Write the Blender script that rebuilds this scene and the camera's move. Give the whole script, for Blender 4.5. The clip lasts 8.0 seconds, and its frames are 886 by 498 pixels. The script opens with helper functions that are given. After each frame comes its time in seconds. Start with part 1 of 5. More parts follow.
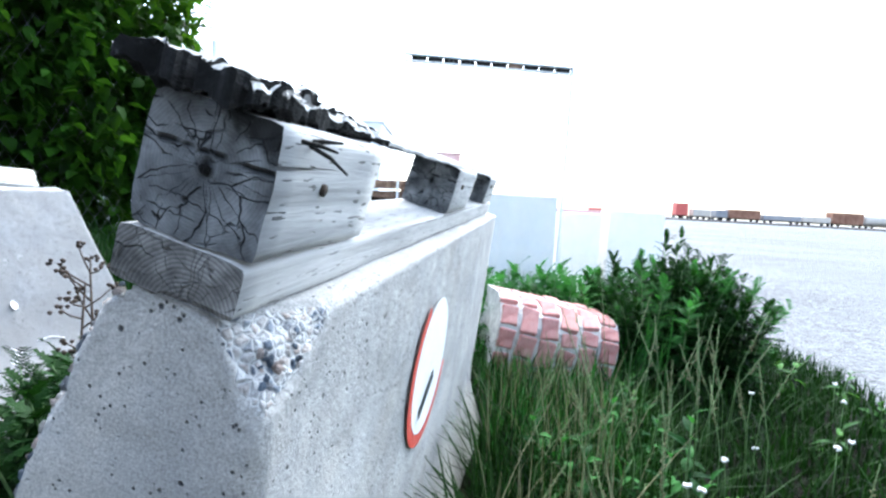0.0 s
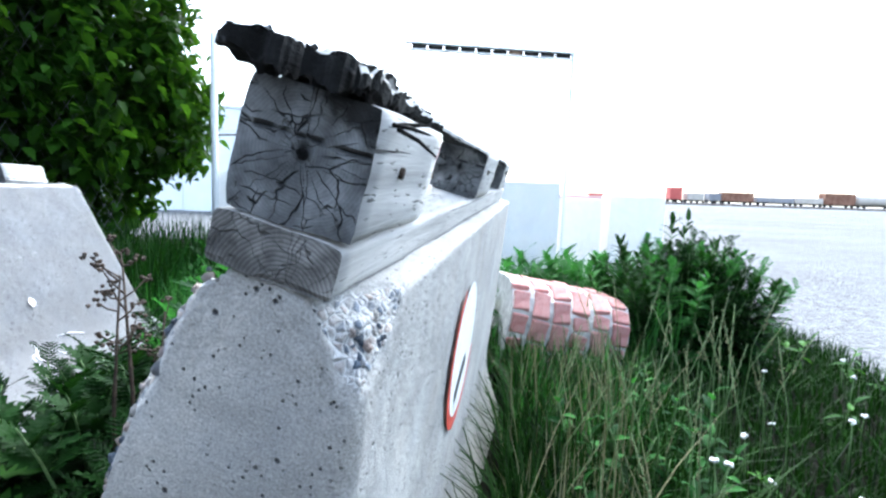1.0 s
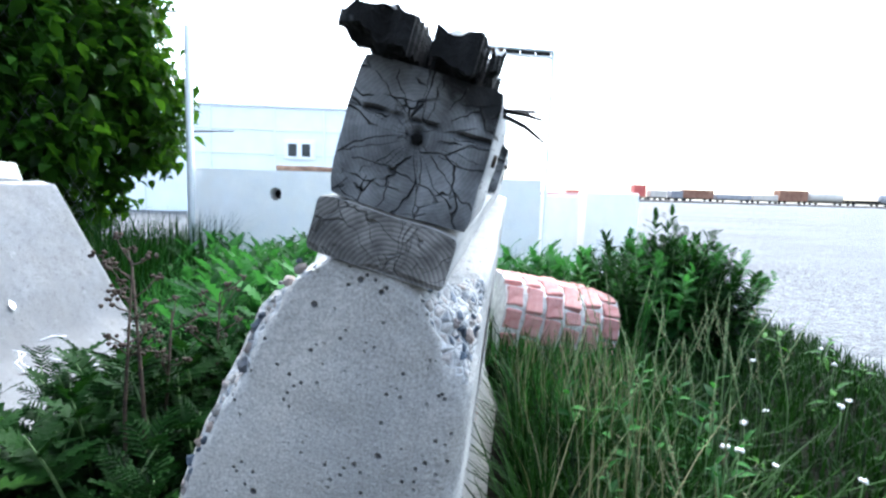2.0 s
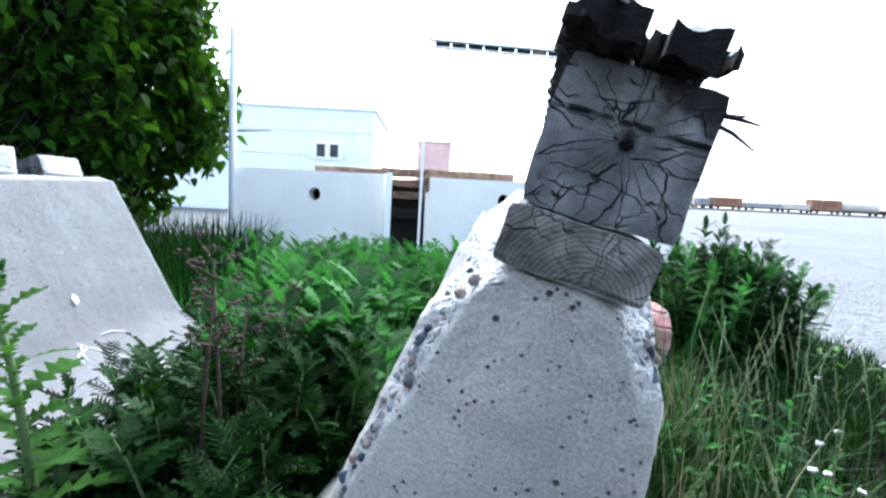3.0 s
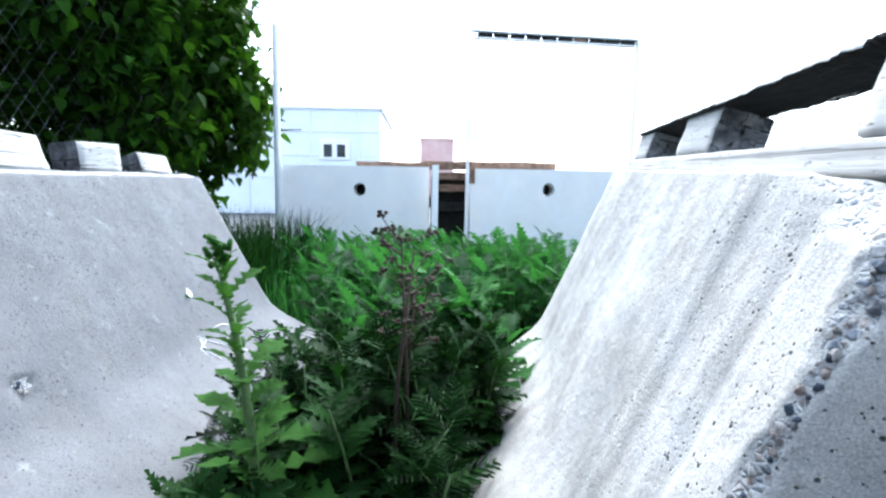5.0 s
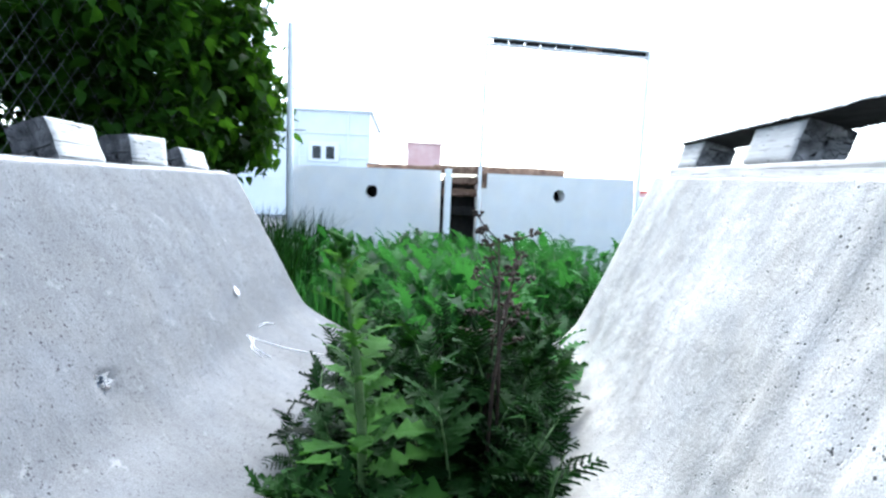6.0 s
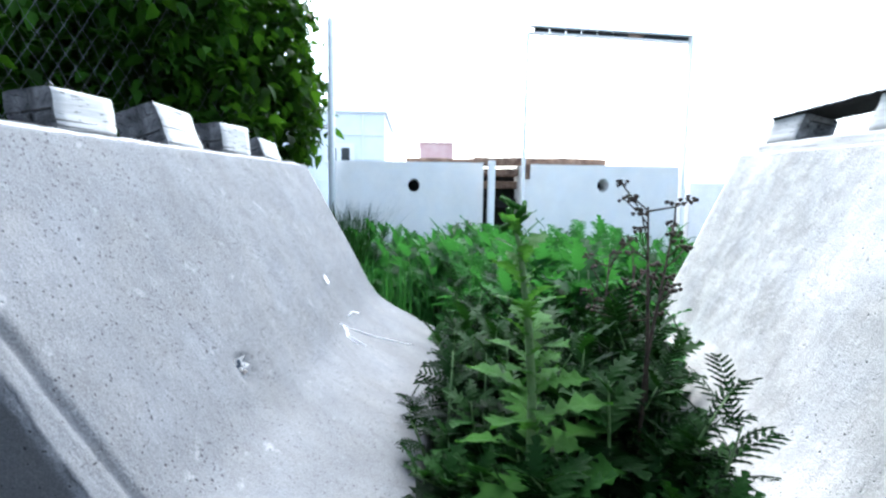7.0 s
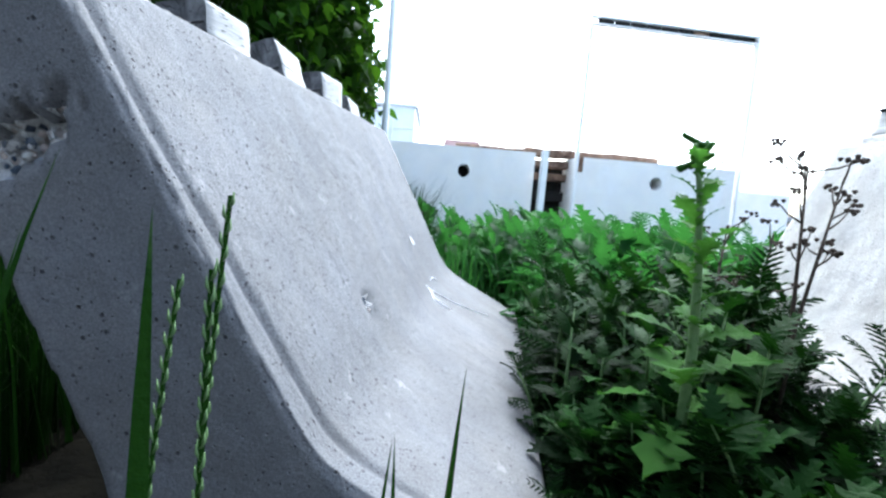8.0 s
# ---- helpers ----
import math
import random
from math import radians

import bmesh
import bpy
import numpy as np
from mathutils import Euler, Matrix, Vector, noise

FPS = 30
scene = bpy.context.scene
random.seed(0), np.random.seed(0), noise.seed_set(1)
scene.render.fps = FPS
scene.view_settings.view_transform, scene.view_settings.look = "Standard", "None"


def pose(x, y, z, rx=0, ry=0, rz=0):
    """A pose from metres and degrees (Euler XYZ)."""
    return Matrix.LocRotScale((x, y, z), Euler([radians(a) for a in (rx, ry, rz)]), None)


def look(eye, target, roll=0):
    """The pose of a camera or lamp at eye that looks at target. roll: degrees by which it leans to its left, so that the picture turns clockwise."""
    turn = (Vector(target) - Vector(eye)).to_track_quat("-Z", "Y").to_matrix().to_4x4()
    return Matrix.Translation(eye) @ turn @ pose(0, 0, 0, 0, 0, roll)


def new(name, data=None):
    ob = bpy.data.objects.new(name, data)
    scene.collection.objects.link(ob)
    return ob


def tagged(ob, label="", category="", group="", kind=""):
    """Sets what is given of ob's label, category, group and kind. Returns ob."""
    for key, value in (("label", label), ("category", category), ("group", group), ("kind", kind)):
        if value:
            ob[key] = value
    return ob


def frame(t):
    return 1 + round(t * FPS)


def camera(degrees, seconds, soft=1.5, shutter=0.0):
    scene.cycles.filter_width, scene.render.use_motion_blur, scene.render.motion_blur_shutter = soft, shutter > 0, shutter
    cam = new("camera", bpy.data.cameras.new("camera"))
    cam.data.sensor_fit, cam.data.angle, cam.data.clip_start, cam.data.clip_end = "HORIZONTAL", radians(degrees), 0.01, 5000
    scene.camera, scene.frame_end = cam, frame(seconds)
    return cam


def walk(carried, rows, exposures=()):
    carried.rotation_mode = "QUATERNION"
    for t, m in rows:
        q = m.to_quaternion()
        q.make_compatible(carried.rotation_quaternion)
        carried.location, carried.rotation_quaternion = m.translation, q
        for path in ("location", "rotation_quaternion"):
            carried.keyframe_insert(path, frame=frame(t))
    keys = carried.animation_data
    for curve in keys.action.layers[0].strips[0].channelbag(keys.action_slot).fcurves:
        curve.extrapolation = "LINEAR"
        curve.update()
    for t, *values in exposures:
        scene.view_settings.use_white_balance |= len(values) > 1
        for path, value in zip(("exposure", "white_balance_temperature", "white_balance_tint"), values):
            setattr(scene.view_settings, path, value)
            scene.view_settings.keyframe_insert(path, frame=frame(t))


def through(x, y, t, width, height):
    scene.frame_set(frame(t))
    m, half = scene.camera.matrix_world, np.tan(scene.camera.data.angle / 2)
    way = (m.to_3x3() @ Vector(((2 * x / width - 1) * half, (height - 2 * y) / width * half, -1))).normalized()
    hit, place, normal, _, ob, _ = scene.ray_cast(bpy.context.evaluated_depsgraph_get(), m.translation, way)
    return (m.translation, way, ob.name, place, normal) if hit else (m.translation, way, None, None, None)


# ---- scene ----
cam = camera(80.6, 8.0, soft=2.5)
METRES, EYE, TILT, LEAN, TURN = 1.6, 0.95, -5.0, -3.2, 0.0
ROWS = [
    (0.0, 0.0, 0.0, 0.0, 0.0, 0.0, -0.0),
    (0.5, -0.0232, -0.0078, -0.0023, 0.61, -0.85, 0.96),
    (1.0, -0.0491, -0.0075, -0.0051, -0.54, -1.15, 1.32),
    (2.5, -0.1631, 0.0094, -0.0068, -4.61, -1.49, 1.9),
    (3.0, -0.2047, 0.0222, -0.0027, -1.59, -1.14, 0.53),
    (3.5, -0.2517, 0.0349, -0.0083, 1.49, -0.71, 1.08),
    (4.0, -0.3026, 0.0479, -0.0091, 1.76, -0.47, 1.53),
    (5.5, -0.5399, 0.014, -0.0337, -3.31, -1.74, 2.31),
    (6.0, -0.6171, 0.0237, -0.0299, -3.8, -0.92, 1.33),
    (6.5, -0.7141, 0.042, -0.0377, -3.57, -1.11, -0.18),
    (7.0, -0.7981, 0.0564, -0.0597, -2.77, -0.87, 2.78),
    (7.5, -0.8724, 0.0709, -0.0914, -2.43, -0.49, 1.02),
    (8.0, -0.9614, 0.0854, -0.1311, -1.23, -0.84, -1.38),
]
walk(cam, [(t, pose(0, 0, EYE, TILT, LEAN, TURN) @ pose(METRES * x, METRES * y, METRES * z, 90 + pitch, roll, yaw)) for t, x, y, z, yaw, pitch, roll in ROWS], exposures=((0.0, 2.82, 5900, 4), (2.5, 2.78, 5900, 4), (4.0, 2.62, 5850, 4), (8.0, 2.64, 5850, 4)))

# ---- light ----
SUN_EL, SUN_ROT = radians(55), radians(12)
world = bpy.data.worlds.new("sky")
scene.world = world
world.use_nodes = True
wn = world.node_tree
wn.nodes.clear()
sky = wn.nodes.new("ShaderNodeTexSky")
sky.sky_type, sky.sun_disc, sky.sun_elevation, sky.sun_rotation = "NISHITA", False, SUN_EL, SUN_ROT
sky.dust_density, sky.air_density, sky.ozone_density = 3.0, 1.0, 1.0
bg = wn.nodes.new("ShaderNodeBackground")
bg.inputs[1].default_value = 0.14
wo = wn.nodes.new("ShaderNodeOutputWorld")
veil = wn.nodes.new("ShaderNodeHueSaturation")
veil.inputs["Saturation"].default_value = 0.65
wn.links.new(sky.outputs[0], veil.inputs["Color"])
wn.links.new(veil.outputs[0], bg.inputs[0])
wn.links.new(bg.outputs[0], wo.inputs[0])
sun = new("sun", bpy.data.lights.new("sun", "SUN"))
sun.data.energy, sun.data.angle, sun.data.color = 1.1, radians(50), (1.0, 1.0, 1.0)
sun.matrix_world = look((0, 0, 20), (-20 * math.sin(SUN_ROT) / math.tan(SUN_EL), -20 * math.cos(SUN_ROT) / math.tan(SUN_EL), 0))


# ---- materials ----
class Nodes:
    """A small builder of node materials."""

    def __init__(self, name):
        self.m = bpy.data.materials.new(name)
        self.m.use_nodes = True
        self.t = self.m.node_tree
        self.t.nodes.clear()
        self.out = self.t.nodes.new("ShaderNodeOutputMaterial")
        self.co = self.add("TexCoord").outputs["Object"]

    def add(self, kind, feature="", data_type="", blend_type="", operation=""):
        n = self.t.nodes.new("ShaderNode" + kind)
        if feature:
            n.feature = feature
        if data_type:
            n.data_type = data_type
        if blend_type:
            n.blend_type = blend_type
        if operation:
            n.operation = operation
        return n

    def put(self, socket, v):
        if isinstance(v, bpy.types.NodeSocket):
            self.t.links.new(v, socket)
        else:
            socket.default_value = (*v, 1) if isinstance(v, tuple) and len(v) == 3 and socket.type == "RGBA" else v

    def noise(self, scale, detail=4, rough=0.55, co=None, dist=0.0):
        n = self.add("TexNoise")
        for k, v in (("Vector", co or self.co), ("Scale", scale), ("Detail", detail), ("Roughness", rough), ("Distortion", dist)):
            self.put(n.inputs[k], v)
        return n.outputs["Fac"]

    def cells(self, scale, feature="F1", co=None, out="Distance", rand=1.0):
        n = self.add("TexVoronoi", feature=feature)
        self.put(n.inputs["Vector"], co or self.co)
        self.put(n.inputs["Scale"], scale)
        self.put(n.inputs["Randomness"], rand)
        return n.outputs[out]

    def ramp(self, fac, *stops):
        n = self.add("ValToRGB")
        e = n.color_ramp.elements
        while len(e) < len(stops):
            e.new(0.5)
        for el, (p, c) in zip(e, stops):
            el.position = p
            el.color = (*c, 1) if isinstance(c, tuple) else (c, c, c, 1)
        self.put(n.inputs[0], fac)
        return n.outputs[0]

    def mix(self, fac, a, b, blend="MIX"):
        n = self.add("Mix", data_type="RGBA", blend_type=blend)
        self.put(n.inputs[0], fac)
        self.put(n.inputs[6], a)
        self.put(n.inputs[7], b)
        return n.outputs[2]

    def math(self, op, a, b=0.0, c=0.0):
        n = self.add("Math", operation=op)
        for i, v in enumerate((a, b, c)):
            self.put(n.inputs[i], v)
        return n.outputs[0]

    def mapped(self, scale=(1, 1, 1), rot=(0, 0, 0), loc=(0, 0, 0)):
        n = self.add("Mapping")
        self.put(n.inputs["Vector"], self.co)
        n.inputs["Scale"].default_value, n.inputs["Rotation"].default_value, n.inputs["Location"].default_value = scale, rot, loc
        return n.outputs[0]

    def island(self):
        return self.add("NewGeometry").outputs["Random Per Island"]

    def each(self):
        return self.add("ObjectInfo").outputs["Random"]

    def bump(self, height, dist=0.01, strength=1.0, prev=None):
        n = self.add("Bump")
        self.put(n.inputs["Height"], height)
        self.put(n.inputs["Distance"], dist)
        self.put(n.inputs["Strength"], strength)
        if prev:
            self.put(n.inputs["Normal"], prev)
        return n.outputs[0]

    def done(self, color, rough=0.8, normal=None, metal=0.0, spec=0.3):
        b = self.add("BsdfPrincipled")
        for k, v in (("Base Color", color), ("Roughness", rough), ("Metallic", metal), ("Specular IOR Level", spec)):
            self.put(b.inputs[k], v)
        if normal:
            self.put(b.inputs["Normal"], normal)
        self.t.links.new(b.outputs[0], self.out.inputs[0])
        return self.m

    def leafy(self, color, through, rough=0.5, glow=0.35, normal=None):
        b = self.add("BsdfPrincipled")
        for k, v in (("Base Color", color), ("Roughness", rough), ("Specular IOR Level", 0.03)):
            self.put(b.inputs[k], v)
        tr = self.add("BsdfTranslucent")
        self.put(tr.inputs[0], through)
        if normal:
            self.put(b.inputs["Normal"], normal)
        mx = self.add("MixShader")
        mx.inputs[0].default_value = glow
        self.t.links.new(b.outputs[0], mx.inputs[1])
        self.t.links.new(tr.outputs[0], mx.inputs[2])
        self.t.links.new(mx.outputs[0], self.out.inputs[0])
        return self.m


def concrete(name, tint=(0.36, 0.36, 0.35), pits=0.5, streak=0.10, mottle=1.0):
    k = Nodes(name)
    big = k.ramp(k.noise(4.5, 6, 0.65), (0.32, 1 - 0.34 * mottle), (0.68, 1 + 0.16 * mottle))
    drip = k.ramp(k.noise(1.0, 5, 0.65, k.mapped((1, 9, 0.9))), (0.35, 1 - streak), (0.65, 1 + streak * 0.4))
    grit = k.ramp(k.noise(330, 4, 0.75), (0.32, 0.62), (0.68, 1.22))
    warm = k.mix(k.noise(7, 3), (0.95, 0.98, 1.04), (1.06, 1.0, 0.92))
    c = k.mix(1.0, tint, big, "MULTIPLY")
    c = k.mix(1.0, c, drip, "MULTIPLY")
    c = k.mix(1.0, c, grit, "MULTIPLY")
    c = k.mix(1.0, c, warm, "MULTIPLY")
    pit = k.math("MULTIPLY", k.ramp(k.cells(95, rand=1.0), (0.10, 1.0), (0.2, 0.0)), k.ramp(k.noise(24, 2), (0.44, 0.0), (0.52, 1.0)))
    big_pit = k.math("MULTIPLY", k.ramp(k.cells(38), (0.07, 1.0), (0.13, 0.0)), k.ramp(k.noise(9, 2), (0.44, 0.0), (0.5, 1.0)))
    pit = k.math("MAXIMUM", pit, big_pit)
    c = k.mix(k.math("MULTIPLY", pit, pits), c, (0.045, 0.045, 0.05))
    pale = k.math("MULTIPLY", k.ramp(k.noise(16, 4, 0.7), (0.62, 0.0), (0.72, 1.0)), 0.16)
    c = k.mix(pale, c, (0.6, 0.6, 0.6))
    n = k.bump(k.math("SUBTRACT", k.noise(150, 5, 0.7), k.math("MULTIPLY", pit, 1.6)), 0.0022)
    n = k.bump(k.noise(18, 4), 0.006, 0.6, n)
    return k.done(c, 0.88, n)


def aggregate():
    k = Nodes("aggregate")
    tone = k.cells(105, out="Color")
    sep = k.add("SeparateColor")
    k.put(sep.inputs[0], tone)
    stone = k.ramp(sep.outputs[0], (0.0, (0.0468, 0.0624, 0.0936)), (0.2, (0.2184, 0.2496, 0.2964)), (0.36, (0.429, 0.4212, 0.4134)), (0.6, (0.4368, 0.3666, 0.3198)), (0.75, (0.5148, 0.5148, 0.5148)))
    edge = k.ramp(k.cells(105, "DISTANCE_TO_EDGE"), (0.06, 1.0), (0.2, 0.0))
    c = k.mix(edge, stone, (0.5148, 0.5148, 0.507))
    c = k.mix(0.6, c, k.ramp(k.noise(300, 3), (0.3, 0.6), (0.7, 1.1)), "MULTIPLY")
    n = k.bump(k.ramp(k.cells(105, "DISTANCE_TO_EDGE"), (0.0, 0.0), (0.3, 1.0)), 0.003)
    n = k.bump(k.noise(220, 4, 0.7), 0.003, 0.8, n)
    return k.done(c, 0.8, n)


def wood_side(name, a=(0.33, 0.32, 0.3), b=(0.52, 0.51, 0.49), crack=0.85):
    """Weathered timber, the grain along local y."""
    k = Nodes(name)
    grain = k.noise(60, 6, 0.7, k.mapped((1, 0.045, 1)), 0.3)
    broad = k.noise(14, 4, 0.6, k.mapped((1, 0.08, 1)))
    c = k.mix(k.ramp(grain, (0.3, 0.0), (0.7, 1.0)), a, b)
    c = k.mix(0.6, c, k.ramp(broad, (0.3, 0.65), (0.7, 1.15)), "MULTIPLY")
    c = k.mix(0.5, c, k.ramp(k.noise(5, 4), (0.35, 0.7), (0.65, 1.1)), "MULTIPLY")
    split = k.ramp(k.noise(85, 3, 0.5, k.mapped((1, 0.02, 1), loc=(0.3, 0.1, 0.7))), (0.335, 1.0), (0.358, 0.0))
    dash = k.ramp(k.noise(190, 2, 0.5, k.mapped((1, 0.13, 1), loc=(0.9, 0.4, 0.2))), (0.33, 0.85), (0.352, 0.0))
    split = k.math("MAXIMUM", split, dash)
    c = k.mix(k.math("MULTIPLY", split, crack), c, (0.02, 0.018, 0.016))
    n = k.bump(k.math("SUBTRACT", grain, k.math("MULTIPLY", split, 2.0)), 0.0025)
    return k.done(c, 0.85, n)


def wood_end(name, cx, cz, rings, a, b, checks=1.0, ringmix=0.28, rot=0.0):
    """End grain: rings round a heart at local (cx, cz), with radial drying checks and cross checks."""
    k = Nodes(name)
    m = k.mapped((1, 0.15, 1), loc=(-cx, 0, -cz))
    s = k.add("SeparateXYZ")
    k.put(s.inputs[0], m)
    x, z = s.outputs[0], s.outputs[2]
    wob = k.math("MULTIPLY", k.noise(22, 3), 0.012)
    r = k.math("ADD", k.math("SQRT", k.math("ADD", k.math("MULTIPLY", x, x), k.math("MULTIPLY", z, z))), wob)
    ang = k.math("ARCTAN2", z, x)
    ring = k.math("FRACT", k.math("MULTIPLY", r, rings))
    ringc = k.ramp(ring, (0.0, 0.6), (0.6, 1.15), (0.9, 0.42), (1.0, 0.6))
    c = k.mix(k.noise(13, 4, 0.6), a, b)
    c = k.mix(ringmix, c, ringc, "MULTIPLY")
    c = k.mix(0.8, c, k.ramp(k.noise(28, 4, 0.65), (0.32, 0.35), (0.65, 1.3)), "MULTIPLY")
    c = k.mix(0.8, c, k.ramp(k.noise(16, 3, 0.6), (0.35, 0.4), (0.62, 1.25)), "MULTIPLY")
    cv = k.add("CombineXYZ")
    k.put(cv.inputs[0], k.math("ADD", k.math("MULTIPLY", ang, 1.0), k.math("MULTIPLY", k.noise(45, 2), 0.35)))
    k.put(cv.inputs[1], k.math("MULTIPLY", r, 3.4))
    rad = k.cells(2.7, "DISTANCE_TO_EDGE", cv.outputs[0])
    rad = k.math("MULTIPLY", k.ramp(rad, (0.005, 1.0), (0.020, 0.0)), k.ramp(k.noise(34, 2), (0.42, 0.0), (0.50, 1.0)))
    warp = k.add("VectorMath", operation="ADD")
    k.put(warp.inputs[0], m)
    nz = k.add("TexNoise")
    nz.inputs["Scale"].default_value = 40
    sc = k.add("VectorMath", operation="SCALE")
    k.put(nz.inputs["Vector"], m)
    k.put(sc.inputs[0], nz.outputs["Color"])
    sc.inputs[3].default_value = 0.02
    k.put(warp.inputs[1], sc.outputs[0])
    flat = k.add("Mapping")
    k.put(flat.inputs["Vector"], warp.outputs[0])
    flat.inputs["Scale"].default_value = (0.55, 1, 1.25)
    cross = k.ramp(k.cells(36, "DISTANCE_TO_EDGE", flat.outputs[0]), (0.005, 1.0), (0.022, 0.0))
    cross = k.math("MULTIPLY", cross, k.ramp(k.noise(26, 2), (0.47, 0.0), (0.55, 1.0)))
    level = k.math("ABSOLUTE", k.math("SUBTRACT", k.math("ADD", z, k.math("MULTIPLY", k.noise(14, 2), 0.008)), 0.016))
    level = k.math("MULTIPLY", k.ramp(level, (0.0004, 1.0), (0.0010, 0.0)), k.ramp(k.noise(24, 2), (0.46, 0.0), (0.52, 1.0)))
    cross = k.math("MAXIMUM", cross, level)
    drop = k.math("SQRT", k.math("ADD", k.math("MULTIPLY", x, x), k.math("MULTIPLY", k.math("MULTIPLY", z, z), 0.25)))
    heart = k.ramp(k.math("ADD", drop, wob), (0.010, 1.0), (0.0125, 0.0))
    crack = k.math("MAXIMUM", k.math("MAXIMUM", rad, cross), heart)
    crack = k.math("MULTIPLY", crack, checks)
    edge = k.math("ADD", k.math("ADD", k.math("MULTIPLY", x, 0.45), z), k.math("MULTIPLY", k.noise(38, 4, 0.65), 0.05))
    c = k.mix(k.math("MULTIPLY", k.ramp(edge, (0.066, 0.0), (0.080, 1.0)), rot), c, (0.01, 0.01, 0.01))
    # Real checks; their near-black colour holds the shade of their depth.
    c = k.mix(crack, c, (0.008, 0.008, 0.008))
    n = k.bump(k.math("SUBTRACT", k.noise(120, 4, 0.7), k.math("MULTIPLY", crack, 3.0)), 0.0025)
    return k.done(c, 0.9, n)


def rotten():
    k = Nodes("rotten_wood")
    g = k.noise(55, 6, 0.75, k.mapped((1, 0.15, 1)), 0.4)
    # Black rot; the pale last stop puts its glints into the colour.
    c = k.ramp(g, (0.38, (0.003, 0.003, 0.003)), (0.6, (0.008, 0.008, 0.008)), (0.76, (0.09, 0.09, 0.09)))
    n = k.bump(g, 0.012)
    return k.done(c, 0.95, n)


def leaf_mat(name, dark, light, thr, glow=0.35, rough=0.5):
    k = Nodes(name)
    f = k.math("ADD", k.math("MULTIPLY", k.island(), 0.7), k.math("MULTIPLY", k.noise(2.2, 3), 0.45))
    c = k.mix(k.ramp(f, (0.25, 0.0), (0.85, 1.0)), dark, light)
    c = k.mix(0.35, c, k.ramp(k.noise(90, 3), (0.3, 0.6), (0.7, 1.2)), "MULTIPLY")
    return k.leafy(c, thr, rough, glow, k.bump(k.noise(110, 2), 0.003))


def speckle(name, a, b, scale=30, rough=0.7, metal=0.0, fine=250, bump=0.001):
    k = Nodes(name)
    c = k.mix(k.ramp(k.noise(scale, 5, 0.65), (0.35, 0.0), (0.65, 1.0)), a, b)
    c = k.mix(0.4, c, k.ramp(k.noise(fine, 3), (0.3, 0.7), (0.7, 1.15)), "MULTIPLY")
    return k.done(c, rough, k.bump(k.noise(fine, 4), bump), metal)


def gravel():
    k = Nodes("gravel")
    st = k.cells(28, out="Color")
    sep = k.add("SeparateColor")
    k.put(sep.inputs[0], st)
    c = k.ramp(sep.outputs[0], (0.0, (0.0429, 0.0452, 0.0499)), (0.5, (0.0897, 0.0928, 0.0983)), (1.0, (0.1638, 0.1669, 0.1732)))
    c = k.mix(k.ramp(k.noise(0.5, 6, 0.6), (0.35, 0.0), (0.65, 0.7)), c, (0.1092, 0.1131, 0.1209))
    c = k.mix(0.7, c, k.ramp(k.noise(0.09, 5, 0.6, k.mapped((1, 3, 1))), (0.35, 0.7), (0.65, 1.15)), "MULTIPLY")
    n = k.bump(k.ramp(k.cells(28), (0.0, 1.0), (0.6, 0.0)), 0.02)
    return k.done(c, 0.92, n)


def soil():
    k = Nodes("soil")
    # Near-black soil: the shade under the weeds is put into its colour.
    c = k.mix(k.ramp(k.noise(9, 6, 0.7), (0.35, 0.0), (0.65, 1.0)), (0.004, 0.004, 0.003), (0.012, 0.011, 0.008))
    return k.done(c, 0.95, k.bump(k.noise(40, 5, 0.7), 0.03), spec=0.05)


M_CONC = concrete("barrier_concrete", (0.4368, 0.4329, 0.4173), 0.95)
# Cooler copy, darkened: the weaker light on this barrier is in its colour.
M_CONC_B = concrete("barrier_concrete_cool_shaded", (0.152, 0.156, 0.165), 0.95, 0.1, 0.6)
M_WHITE = concrete("pale_block_concrete", (0.9, 0.885, 0.86), 0.2, 0.05, 0.2)
M_AGG = aggregate()
k_ = Nodes("embedded_stone")
M_STONE = k_.done(k_.mix(0.4, k_.ramp(k_.each(), (0.0, (0.03, 0.04, 0.06)), (0.3, (0.12, 0.16, 0.22)), (0.5, (0.3, 0.3, 0.31)), (0.7, (0.5, 0.4, 0.35)), (0.9, (0.65, 0.64, 0.62))), k_.ramp(k_.noise(200, 3), (0.3, 0.5), (0.7, 1.2)), "MULTIPLY"), 0.7, k_.bump(k_.noise(150, 3), 0.002))
M_SIDE = wood_side("weathered_timber", (0.30, 0.30, 0.295), (0.52, 0.515, 0.505), 0.75)
M_PLANK = wood_side("weathered_plank", (0.34, 0.33, 0.315), (0.56, 0.55, 0.53), 0.45)
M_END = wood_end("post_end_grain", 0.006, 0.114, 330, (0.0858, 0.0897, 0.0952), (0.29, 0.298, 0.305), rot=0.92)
M_END2 = wood_end("plank_end_grain", 0.018, -0.008, 260, (0.156, 0.1482, 0.1404), (0.3276, 0.3159, 0.3003), 0.35, 0.8)
M_END3 = wood_end("offcut_end_grain", 0.0, 0.03, 300, (0.078, 0.078, 0.0819), (0.1716, 0.1716, 0.1755))
M_ROT = rotten()
# Low tone almost black: shade inside the crown put into leaf colour.
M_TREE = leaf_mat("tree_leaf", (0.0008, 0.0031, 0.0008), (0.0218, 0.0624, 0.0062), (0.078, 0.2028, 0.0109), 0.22)
